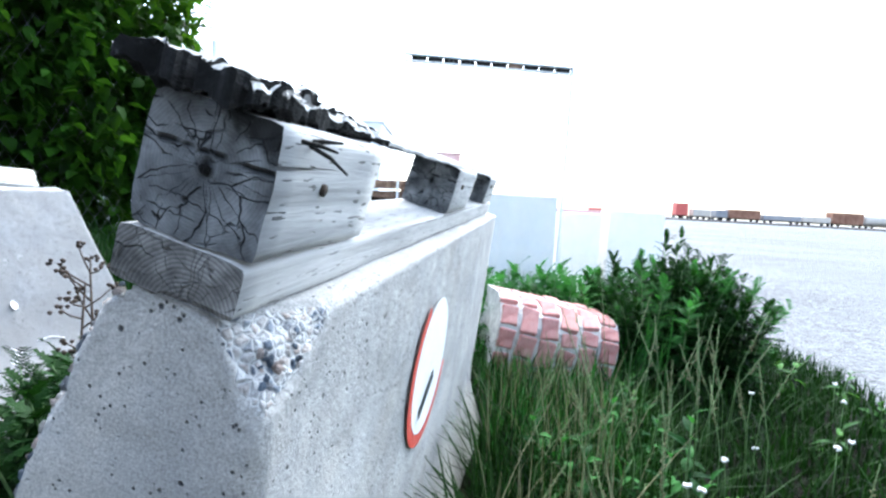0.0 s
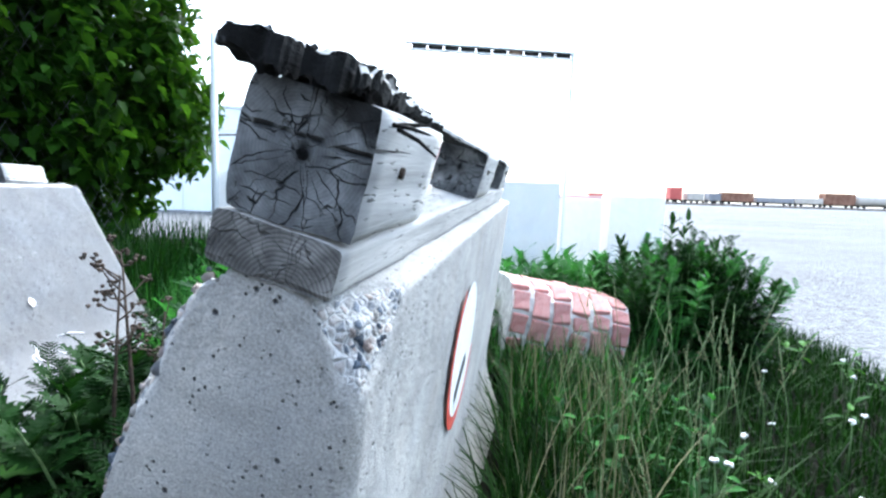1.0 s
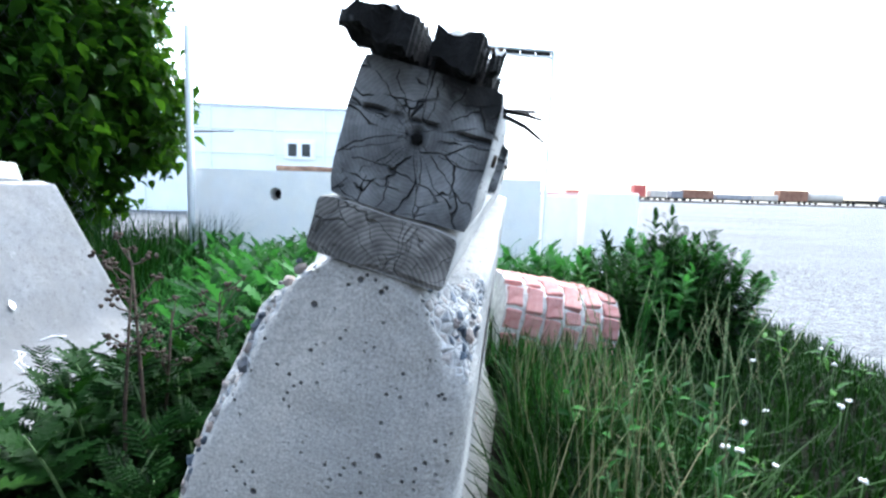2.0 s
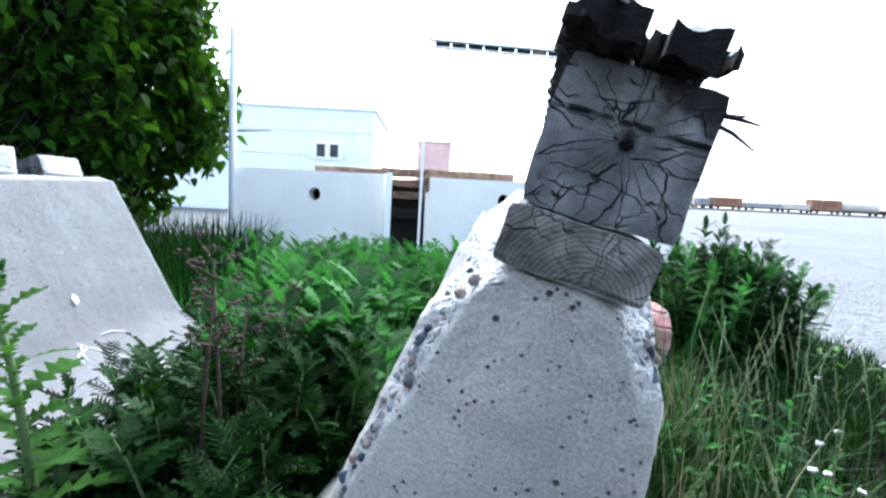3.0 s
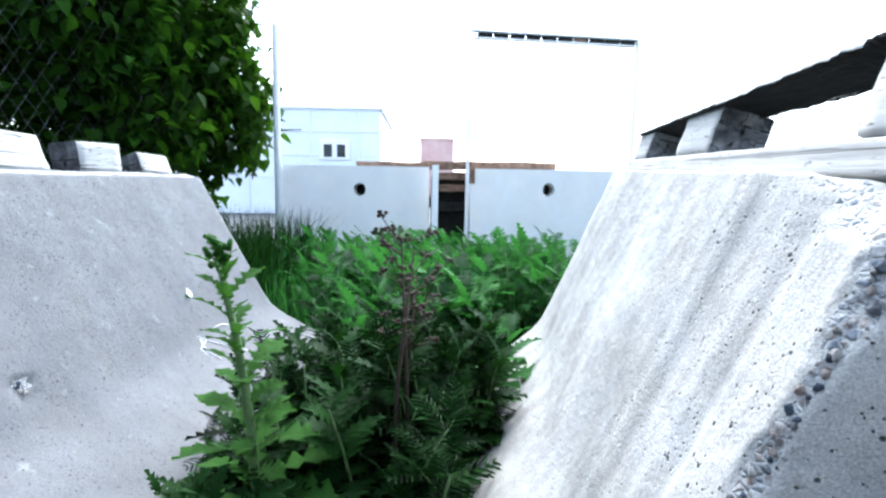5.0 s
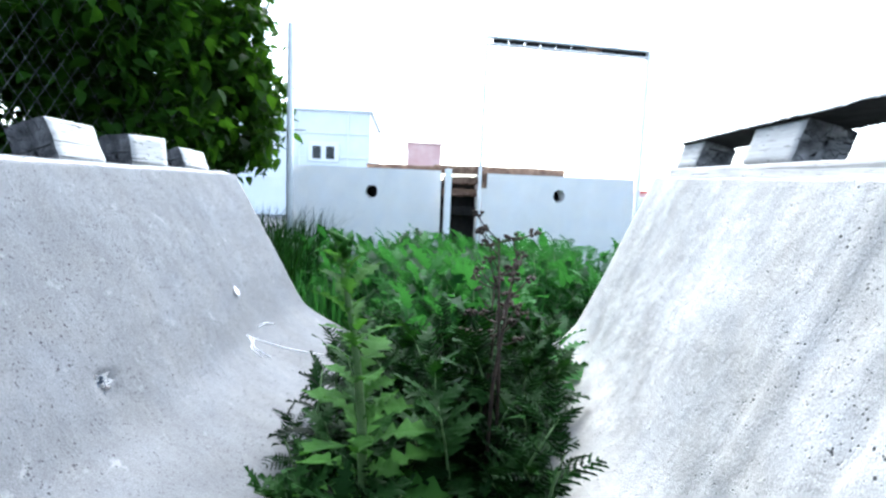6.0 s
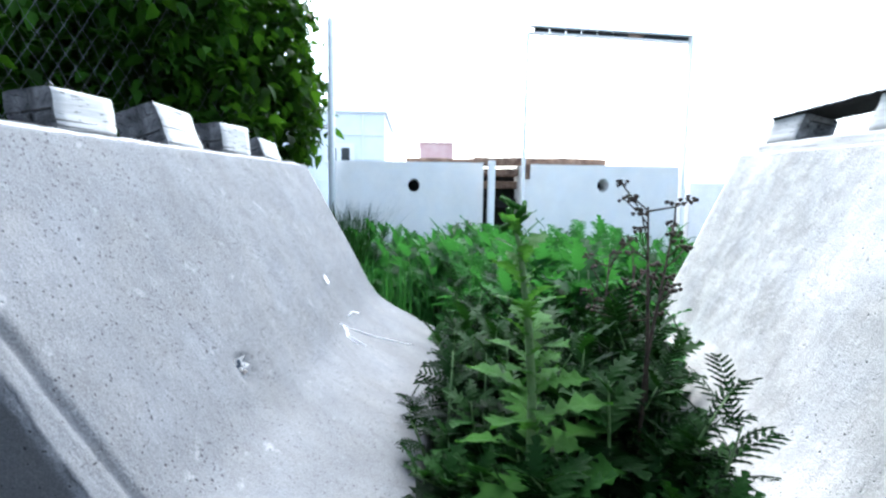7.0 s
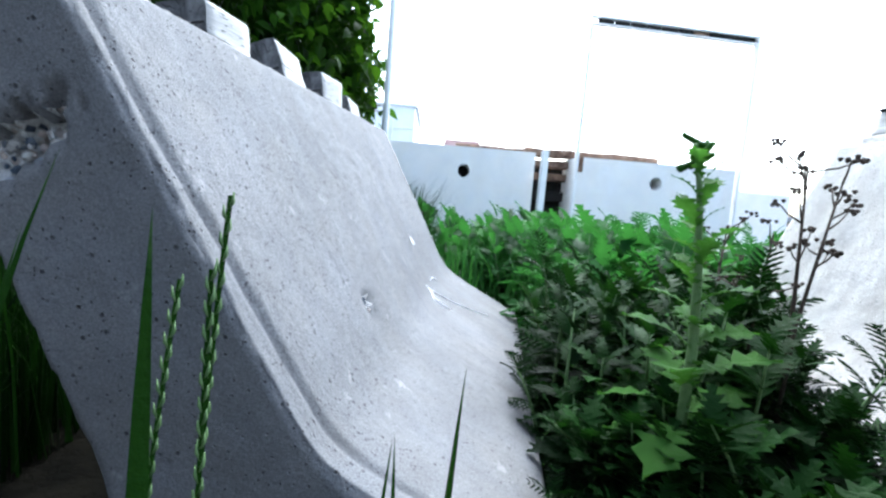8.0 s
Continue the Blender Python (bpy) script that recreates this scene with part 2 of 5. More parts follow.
# Two near-black leaf tones: shade among the low weeds put into colour.
M_TANSY = leaf_mat("shaded_pinnate_leaf", (0.0016, 0.0047, 0.0016), (0.0078, 0.0281, 0.0055), (0.0109, 0.0429, 0.0047), 0.10)
M_SHADED = leaf_mat("shaded_green_leaf", (0.0016, 0.0062, 0.0016), (0.0125, 0.0421, 0.0078), (0.0172, 0.0663, 0.0062), 0.12)
# Brighter copy: stronger light on the weeds behind is in its colour.
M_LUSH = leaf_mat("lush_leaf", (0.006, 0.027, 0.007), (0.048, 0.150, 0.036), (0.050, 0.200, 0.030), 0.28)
M_THISTLE = leaf_mat("thistle_leaf", (0.0156, 0.0546, 0.0117), (0.0585, 0.1482, 0.0273), (0.0663, 0.195, 0.0218), 0.3, 0.4)
# Blades darkened likewise, shade between them included in the colour.
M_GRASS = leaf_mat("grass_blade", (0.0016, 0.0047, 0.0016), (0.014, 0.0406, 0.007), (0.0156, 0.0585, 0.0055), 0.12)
M_DRYGRASS = leaf_mat("dry_grass", (0.10, 0.10, 0.055), (0.24, 0.235, 0.14), (0.14, 0.14, 0.07), 0.2, 0.8)
M_STALK = speckle("dead_stalk", (0.018, 0.012, 0.009), (0.06, 0.042, 0.03), 60, 0.9)
M_STEM = speckle("green_stem", (0.078, 0.1404, 0.0468), (0.1248, 0.2028, 0.078), 40, 0.6)
M_BARK = speckle("bark", (0.03, 0.026, 0.02), (0.09, 0.08, 0.065), 25, 0.95, bump=0.01)
M_PETAL = speckle("white_petal", (0.585, 0.585, 0.5616), (0.663, 0.663, 0.663), 50, 0.6)
M_GALV = speckle("galvanised_steel", (0.74, 0.76, 0.78), (0.82, 0.83, 0.84), 30, 0.6, 0.0)
M_MORTAR = speckle("mortar", (0.312, 0.2964, 0.2808), (0.5772, 0.5616, 0.546), 26, 0.95, bump=0.004)
k_ = Nodes("red_brick")
M_BRICK = k_.done(k_.mix(k_.noise(40, 4), k_.mix(k_.each(), (0.25, 0.055, 0.05), (0.38, 0.15, 0.135)), (0.46, 0.28, 0.26)), 0.9, k_.bump(k_.noise(90, 4), 0.003))
M_SIDING = speckle("grey_siding", (0.74, 0.77, 0.79), (0.8, 0.82, 0.84), 1.5, 0.5)
M_DARK = speckle("dark_parts_and_shade", (0.008, 0.008, 0.008), (0.02, 0.018, 0.016), 20, 0.9)
M_RUST = speckle("rusty_timber", (0.09, 0.05, 0.035), (0.3, 0.2, 0.14), 12, 0.9, bump=0.006)
M_WPAINT = speckle("white_painted_steel", (0.82, 0.82, 0.82), (0.87, 0.87, 0.87), 6, 0.5)
M_WIRE = speckle("dull_wire", (0.0702, 0.0741, 0.078), (0.156, 0.1599, 0.1638), 30, 0.7)
M_PINK = speckle("faded_red_paint", (0.5, 0.3, 0.28), (0.6, 0.42, 0.4), 1, 0.7)
M_RED = speckle("red_paint", (0.42, 0.08, 0.07), (0.55, 0.14, 0.12), 3, 0.6)
M_BROWN = speckle("brown_car_paint", (0.16, 0.07, 0.045), (0.28, 0.15, 0.1), 0.5, 0.7)
M_CREAM = speckle("pale_tank_paint", (0.42, 0.38, 0.34), (0.55, 0.5, 0.45), 0.5, 0.6)
M_GREYCAR = speckle("grey_car_paint", (0.2, 0.2, 0.22), (0.3, 0.3, 0.32), 0.5, 0.6)
M_DECALR = speckle("sticker_red", (0.55, 0.07, 0.05), (0.62, 0.12, 0.09), 30, 0.45)
M_DECALW = speckle("sticker_white", (0.78, 0.78, 0.77), (0.84, 0.84, 0.84), 30, 0.45)
M_DECALB = speckle("sticker_black", (0.02, 0.03, 0.035), (0.04, 0.05, 0.05), 30, 0.45)
M_CHALK = speckle("chalk", (0.6, 0.6, 0.62), (0.82, 0.82, 0.84), 120, 0.95)
M_GLASS = speckle("dark_window_glass", (0.02, 0.022, 0.025), (0.04, 0.045, 0.05), 3, 0.12)
M_GRAVEL, M_SOIL = gravel(), soil()
M_SHED = wood_side("grey_boarding", (0.13, 0.14, 0.15), (0.24, 0.25, 0.265), 0.5)
M_EMBANK = speckle("rail_ballast", (0.1, 0.09, 0.09), (0.2, 0.18, 0.17), 0.4, 0.95)


# ---- mesh helpers ----
rng = np.random.default_rng(7)


def mesh_np(name, v, f, mats, idx=None, smooth=False):
    """A mesh from arrays of places and of triangles or quads."""
    me = bpy.data.meshes.new(name)
    v, f = np.asarray(v, dtype=np.float32), np.asarray(f, dtype=np.int32)
    n = f.shape[1]
    me.vertices.add(len(v))
    me.vertices.foreach_set("co", v.ravel())
    me.loops.add(f.size)
    me.loops.foreach_set("vertex_index", f.ravel())
    me.polygons.add(len(f))
    me.polygons.foreach_set("loop_start", np.arange(0, f.size, n, dtype=np.int32))
    me.polygons.foreach_set("loop_total", np.full(len(f), n, dtype=np.int32))
    for m in mats if isinstance(mats, (list, tuple)) else [mats]:
        me.materials.append(m)
    if idx is not None:
        me.polygons.foreach_set("material_index", np.asarray(idx, dtype=np.int32))
    me.polygons.foreach_set("use_smooth", np.full(len(f), smooth))
    me.update(calc_edges=True)
    me.validate()
    return me


def part(name, bm, material, parent=None, label=""):
    """Links a bmesh (or a mesh) as one object, under a thing or a part."""
    if isinstance(bm, bpy.types.Mesh):
        me = bm
    else:
        me = bpy.data.meshes.new(name)
        bm.to_mesh(me)
        bm.free()
        for m in material if isinstance(material, (list, tuple)) else [material]:
            me.materials.append(m)
    ob = new(name, me)
    if parent:
        ob.parent = parent
    return tagged(ob, label)


def thing(name, m, label, category, group="", kind=""):
    ob = new(name)
    ob.empty_display_size = 0.05
    ob.matrix_world = m
    return tagged(ob, label, category, group, kind)


def box(x0, x1, y0, y1, z0, z1, bevel=0.0, cuts=0, jitter=0.0, seed=0):
    bm = bmesh.new()
    bmesh.ops.create_cube(bm, size=1.0)
    for v in bm.verts:
        v.co = Vector(((x0 + x1) / 2 + v.co.x * (x1 - x0), (y0 + y1) / 2 + v.co.y * (y1 - y0), (z0 + z1) / 2 + v.co.z * (z1 - z0)))
    if bevel:
        bmesh.ops.bevel(bm, geom=bm.edges[:], offset=bevel, segments=2, affect="EDGES", profile=0.5)
    if cuts:
        bmesh.ops.subdivide_edges(bm, edges=bm.edges[:], cuts=cuts, use_grid_fill=True)
    if jitter:
        for v in bm.verts:
            v.co += noise.noise_vector(v.co * 22 + Vector((seed, seed * 2, 0))) * jitter
    return bm


def tube(points, radii, sides=6):
    """A bmesh tube along points."""
    bm = bmesh.new()
    rows = []
    for i, p in enumerate(points):
        p = Vector(p)
        d = (Vector(points[min(i + 1, len(points) - 1)]) - Vector(points[max(i - 1, 0)])).normalized()
        q = d.to_track_quat("Z", "Y")
        rows.append([bm.verts.new(p + q @ Vector((radii[i] * math.cos(6.2832 * k / sides), radii[i] * math.sin(6.2832 * k / sides), 0))) for k in range(sides)])
    for a, b in zip(rows, rows[1:]):
        for k in range(sides):
            bm.faces.new((a[k], a[(k + 1) % sides], b[(k + 1) % sides], b[k]))
    bm.faces.new(rows[0][::-1])
    bm.faces.new(rows[-1])
    for f in bm.faces:
        f.smooth = True
    return bm


def join(bms):
    """Several bmeshes as one."""
    out = bmesh.new()
    for b in bms:
        me = bpy.data.meshes.new("tmp")
        b.to_mesh(me)
        b.free()
        out.from_mesh(me)
        bpy.data.meshes.remove(me)
    return out


def basis(o, yaw, pitch, lean):
    """The frame of a leaning barrier: x across, y along, z up through its top."""
    return Matrix.Translation(o) @ Matrix.Rotation(radians(-yaw), 4, "Z") @ Matrix.Rotation(radians(pitch), 4, "X") @ Matrix.Rotation(radians(lean), 4, "Y")


# ---- ground ----
def plane_grid(x0, x1, y0, y1, nx, ny, z):
    xs, ys = np.linspace(x0, x1, nx), np.linspace(y0, y1, ny)
    v = [(x, y, z(x, y)) for y in ys for x in xs]
    f = [(j * nx + i, j * nx + i + 1, (j + 1) * nx + i + 1, (j + 1) * nx + i) for j in range(ny - 1) for i in range(nx - 1)]
    return v, f


v, f = plane_grid(-2000, 2000, -1500, 2500, 40, 40, lambda x, y: -0.03)
tagged(new("ground", mesh_np("ground", v, f, M_GRAVEL)), "pale grey compacted gravel yard reaching to the horizon", "ground", kind="structure")


def verge_edge(y):
    """The wavy edge where the grass gives way to gravel."""
    return 2.62 + 0.10 * math.sin(y * 2.1) + 0.25 * max(0, y - 4.0) - 0.02 * y


def verge_z(x, y):
    e = verge_edge(y) - x
    return -0.045 + 0.06 * min(1, max(0, e / 0.5)) + 0.02 * noise.noise(Vector((x * 1.6, y * 1.6, 0)))


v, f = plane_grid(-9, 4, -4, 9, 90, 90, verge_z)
tagged(new("verge", mesh_np("verge", v, f, M_SOIL, smooth=True)), "soil of the overgrown verge, darkened for the shade under weeds", "verge", kind="structure")


# ---- concrete barriers ----
TOP, TOE, BASE = 0.095, -0.97, -1.07
BATTER = 0.148


def half_width(h, kink=-0.70, flare=0.50):
    """The half width at the height h below the top: a steep face that swells softly into the toe."""
    d = min(-h, -TOE)
    swell = 0.026 * math.log(1 + math.exp((d + kink) / 0.026))
    return TOP + BATTER * d + flare * swell


def half_width_b(h):
    """The second barrier's toe flares wider."""
    return half_width(h, -0.705, 0.78) - 0.0044


def barrier_mesh(name, chip, relief, mats, length, limit=0.0065, shear=0.0, half=half_width):
    """The barrier as a closed skin, denser at its near end; chip(p) gives how far p is broken in, relief(p) an outward swell."""
    hs = np.concatenate((np.linspace(0, -0.16, 22), np.linspace(-0.17, -0.60, 36), np.linspace(-0.615, TOE, 26), np.linspace(TOE - 0.03, BASE, 4)))
    us = np.linspace(-1, 1, 37)
    near = np.linspace(0, 0.13, 22)
    ys = np.concatenate((near, np.linspace(0.15, length - 0.08, 56), np.linspace(length - 0.06, length, 4)))
    verts, faces, idx, cache = [], [], [], {}

    def vert(u, h, y):
        key = (round(u, 4), round(h, 4), round(y, 4))
        if key not in cache:
            p = Vector((u * half(h), y, h))
            q = chip(p, u)
            n = Vector((np.sign(u) if abs(u) > 0.99 else 0, -1 if y < 1e-5 else 0, 1 if h > -1e-5 else 0))
            if n.length:
                n.normalize()
            cut = (q - p).length
            q = q + n * (relief(p, u) + 0.0016 * noise.noise(p * 30) + 0.004 * noise.noise(p * 4))
            if cut > 0.001:
                q = q + noise.noise_vector(p * 60) * 0.004 + noise.noise_vector(p * 150) * 0.002
            q.y += shear * -p.z * (1 - p.y / length)
            cache[key] = len(verts)
            verts.append(q)
            flags.append(cut > limit)
        return cache[key]

    flags = []

    def quad(*k):
        ids = [vert(*c) for c in k]
        faces.append(ids)
        idx.append(1 if sum(flags[i] for i in ids) >= 3 else 0)

    for a, b in zip(hs, hs[1:]):
        for y, z in zip(ys, ys[1:]):
            quad((-1, a, z), (-1, a, y), (-1, b, y), (-1, b, z))
            quad((1, a, y), (1, a, z), (1, b, z), (1, b, y))
        for u, w in zip(us, us[1:]):
            quad((u, a, 0), (w, a, 0), (w, b, 0), (u, b, 0))
            quad((w, a, length), (u, a, length), (u, b, length), (w, b, length))
    for y, z in zip(ys, ys[1:]):
        for u, w in zip(us, us[1:]):
            quad((u, 0, y), (u, 0, z), (w, 0, z), (w, 0, y))
    faces = [f[::-1] for f in faces]
    me = mesh_np(name, verts, faces, mats, idx, True)
    return me


def edge_cut(p, sx, c, w, half=half_width):
    """Breaks the upright corner at the near end on the side sx by the chamfer c."""
    dx = half(p.z) - sx * p.x
    d = dx + p.y * w
    if d < c:
        k = (c - d) / 2
        return Vector((p.x - sx * k, p.y + k / w, p.z))
    return p


def chip_a(p, u):
    n = noise.noise(Vector((3.1, 0.4, p.z * 14)))
    c = 0.015 + 0.010 * n + 0.022 * math.exp(-((p.z + 0.05) / 0.10) ** 2) + 0.024 * math.exp(-((p.z + 0.43) / 0.05) ** 2)
    q = edge_cut(p, -1, c, 0.7)
    top = (half_width(q.z) + q.x) + (-q.z) * 0.8 + max(0, q.y - 0.10) * 0.5
    lim = 0.058 + 0.012 * noise.noise(p * 26)
    if top < lim:
        k = (lim - top) / 2
        q = Vector((q.x + k, q.y, q.z - k))
    q = edge_cut(q, 1, 0.010 + 0.004 * n, 1.0)
    corner = (half_width(q.z) - q.x) * 0.9 + (-q.z) * 0.75 + q.y * 0.42
    lim = 0.062 + 0.012 * noise.noise(p * 30)
    if corner < lim:
        k = (lim - corner) / 2
        q = Vector((q.x - k * 0.6, q.y + k * 0.7, q.z - k * 0.8))
    return q


def relief_a(p, u):
    if u > -0.99:
        return 0
    r = 0
    for y, a in ((0.14, -0.007), (0.185, 0.006), (0.30, -0.009), (0.335, 0.008), (0.37, -0.006), (0.52, -0.003)):
        r += a * math.exp(-((p.y - y) / 0.014) ** 2)
    return r


def chip_b(p, u):
    c = 0.010 + 0.006 * noise.noise(Vector((8.1, 0.4, p.z * 18)))
    q = edge_cut(p, 1, c, 1.0, half_width_b)
    q = edge_cut(q, -1, 0.016 + 0.17 * max(0.0, -p.z - 0.2), 0.35, half_width_b)
    t = (half_width_b(q.z) - q.x) * 0.85 + (-q.z) * 1.15
    if t < 0.044:
        q = Vector((q.x - (0.044 - t) * 0.46, q.y, q.z - (0.044 - t) * 0.53))
    if p.y < 1e-4:
        d = math.hypot((p.x + 0.020) / 0.075, (p.z + 0.22 - 0.25 * (p.x + 0.020)) / 0.030) + 0.6 * noise.noise(p * 45) + 0.4 * noise.noise(p * 110)
        if d < 1.0:
            q = Vector((q.x, q.y + 0.035 * max(0, 1 - d) + 0.010, q.z))
    if u > 0.99:
        d = math.hypot((p.y - 0.488) / 0.026, (p.z + 0.585) / 0.036) + 0.5 * noise.noise(p * 70)
        if d < 1.0:
            q = Vector((q.x - 0.015, q.y, q.z))
    return q


def relief_b(p, u):
    if u < 0.99:
        return 0
    y = p.y - 0.034 - 0.075 * max(0.0, min(0.4, -p.z - 0.2)) - 0.004 * noise.noise(Vector((0, 0, p.z * 9)))
    return -0.007 * math.exp(-(y / 0.007) ** 2) - 0.003 * (1 if y < 0 else math.exp(-(y / 0.01) ** 2))


FRAME_A = basis((-0.2206, 0.4267, 0.8588), 11.5, 2.5, 14.2)
FRAME_RAIL = basis((-0.2206, 0.4267, 0.8588), 11.5, 2.5, 15.7)
FRAME_B = basis((-2.067, 0.7225, 0.880), 6.7, 1, -20.1)
barrier_a = thing("concrete_barrier", FRAME_A, "grey precast concrete barrier with broken corners, leaning in weeds", "concrete barrier", "concrete barriers")
part("body", barrier_mesh("barrier_a", chip_a, relief_a, [M_CONC, M_AGG], 1.74), None, barrier_a)
barrier_b = thing("concrete_barrier", FRAME_B, "smooth grey concrete barrier with chalk marks, leaning among weeds", "concrete barrier", "concrete barriers")
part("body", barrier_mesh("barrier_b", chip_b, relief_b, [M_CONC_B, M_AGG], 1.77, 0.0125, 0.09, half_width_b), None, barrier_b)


def pebble(seed):
    bm = bmesh.new()
    bmesh.ops.create_icosphere(bm, subdivisions=1, radius=1.0)
    for w in bm.verts:
        w.co = Vector((w.co.x * 0.9, w.co.y * 0.65, w.co.z * 0.75)) + noise.noise_vector(w.co * 1.7 + Vector((seed, 0, 0))) * 0.3
    me = bpy.data.meshes.new("stone")
    bm.to_mesh(me)
    bm.free()
    me.materials.append(M_STONE)
    return me


PEBBLES = [pebble(q * 3.7) for q in range(4)]
rs = random.Random(77)


def set_stone(parent, at, size):
    st = part("stone", rs.choice(PEBBLES), None, parent)
    st.matrix_local = Matrix.Translation(at) @ Euler((rs.uniform(0, 6), rs.uniform(0, 6), rs.uniform(0, 6))).to_matrix().to_4x4() @ Matrix.Scale(size, 4)


for q in range(62):
    h_ = -0.01 - 0.60 * (q / 62) - rs.uniform(0, 0.01)
    c_ = chip_a(Vector((-half_width(h_), 0.0, h_)), -1)
    w_ = rs.uniform(-0.5, 0.5) * (c_.x + half_width(h_)) * 1.2
    set_stone(barrier_a, (c_.x + w_ * 0.9, c_.y - w_ * 1.1, h_), rs.uniform(0.003, 0.0075) * (1.25 if rs.random() < 0.25 else 1))
for q in range(26):
    p_ = Vector((half_width(-0.02) - rs.uniform(0, 0.02), rs.uniform(0, 0.06), -rs.uniform(0.0, 0.045)))
    c_ = chip_a(Vector((half_width(p_.z), p_.y, p_.z)), 1)
    if (c_ - Vector((half_width(p_.z), p_.y, p_.z))).length > 0.006:
        set_stone(barrier_a, tuple(c_), rs.uniform(0.004, 0.008))
for q in range(22):
    y_, h_ = 0.515 + rs.gauss(0, 0.014), -0.585 + rs.gauss(0, 0.016)
    set_stone(barrier_b, (half_width_b(h_) - 0.009, y_, h_), rs.uniform(0.004, 0.008))

for q in range(16):
    set_stone(barrier_b, (-0.020 + rs.gauss(0, 0.032), 0.040 + rs.uniform(-0.008, 0.004), -0.225 + rs.gauss(0, 0.014)), rs.uniform(0.004, 0.009))


# ---- timber rail on the first barrier ----
def timber(parent, name, x0, x1, y0, y1, z0, z1, side, end, seed, rough=0.0015, label=""):
    """A sawn piece with rounded, worn corners; its end faces carry the end grain."""
    nx, ny, nz = 9, max(4, int((y1 - y0) / 0.03)), 9
    r = 0.007
    bm = bmesh.new()

    def pt(i, j, k):
        x, y, z = x0 + (x1 - x0) * i / nx, y0 + (y1 - y0) * j / ny, z0 + (z1 - z0) * k / nz
        cx, cz = (x0 + x1) / 2, (z0 + z1) / 2
        dx, dz = max(0, abs(x - cx) - ((x1 - x0) / 2 - r)), max(0, abs(z - cz) - ((z1 - z0) / 2 - r))
        d = math.hypot(dx, dz)
        if d > r:
            x -= math.copysign(dx * (1 - r / d), x - cx)
            z -= math.copysign(dz * (1 - r / d), z - cz)
        p = Vector((x, y, z))
        w = noise.noise_vector(Vector((x * 30, y * 7, z * 30)) + Vector((seed, 0, seed))) * rough
        return p + Vector((w.x, w.y * 1.2, w.z))

    cache = {}

    def vv(i, j, k):
        if (i, j, k) not in cache:
            cache[i, j, k] = bm.verts.new(pt(i, j, k))
        return cache[i, j, k]

    for j in range(ny):
        for i in range(nx):
            bm.faces.new((vv(i, j, nz), vv(i + 1, j, nz), vv(i + 1, j + 1, nz), vv(i, j + 1, nz)))
            bm.faces.new((vv(i, j + 1, 0), vv(i + 1, j + 1, 0), vv(i + 1, j, 0), vv(i, j, 0)))
        for k in range(nz):
            bm.faces.new((vv(0, j, k), vv(0, j, k + 1), vv(0, j + 1, k + 1), vv(0, j + 1, k)))
            bm.faces.new((vv(nx, j + 1, k), vv(nx, j + 1, k + 1), vv(nx, j, k + 1), vv(nx, j, k)))
    for i in range(nx):
        for k in range(nz):
            for j in (0, ny):
                q = [vv(i, j, k), vv(i + 1, j, k), vv(i + 1, j, k + 1), vv(i, j, k + 1)]
                fc = bm.faces.new(q if j == 0 else q[::-1])
                fc.material_index = 1
    for fc in bm.faces:
        fc.smooth = fc.material_index == 0
    return part(name, bm, [side, end], parent, label)


rail = thing("timber_rail", FRAME_RAIL, "weathered timber rail of planks and blocks on a concrete barrier", "timber rail")
timber(rail, "bottom_plank", -0.058, 0.060, -0.004, 1.70, 0.0015, 0.050, M_PLANK, M_END2, 3, label="grey sawn plank with curved growth rings")
BLOCKS = ((-0.053, 0.063, -0.002, 0.235, 0.053, 0.166), (-0.050, 0.062, 0.79, 1.06, 0.052, 0.157), (-0.050, 0.060, 1.44, 1.67, 0.052, 0.147))
for n_, b_ in enumerate(BLOCKS):
    blk = timber(rail, "block", *b_, M_SIDE, M_END, 11 + n_ * 7, 0.003, "grey weathered post block with cracked end grain")
    yy = b_[2] + 0.09
    if n_ == 0:
        # Nail stub in rot black, its colour standing for the hole's shade.
        part("nail", tube([(0.006, b_[2] - 0.002, 0.114), (0.007, b_[2] - 0.004, 0.112), (0.0065, b_[2] - 0.005, 0.112)], [0.0055, 0.0045, 0.002], 6), M_ROT, blk, "dark stub for the heart hole and its rusty nail")
    part("nail", tube([(b_[1] - 0.003, yy, 0.115), (b_[1] + 0.004, yy, 0.115)], [0.006, 0.006], 8), M_STALK, blk, "rusty nail head")


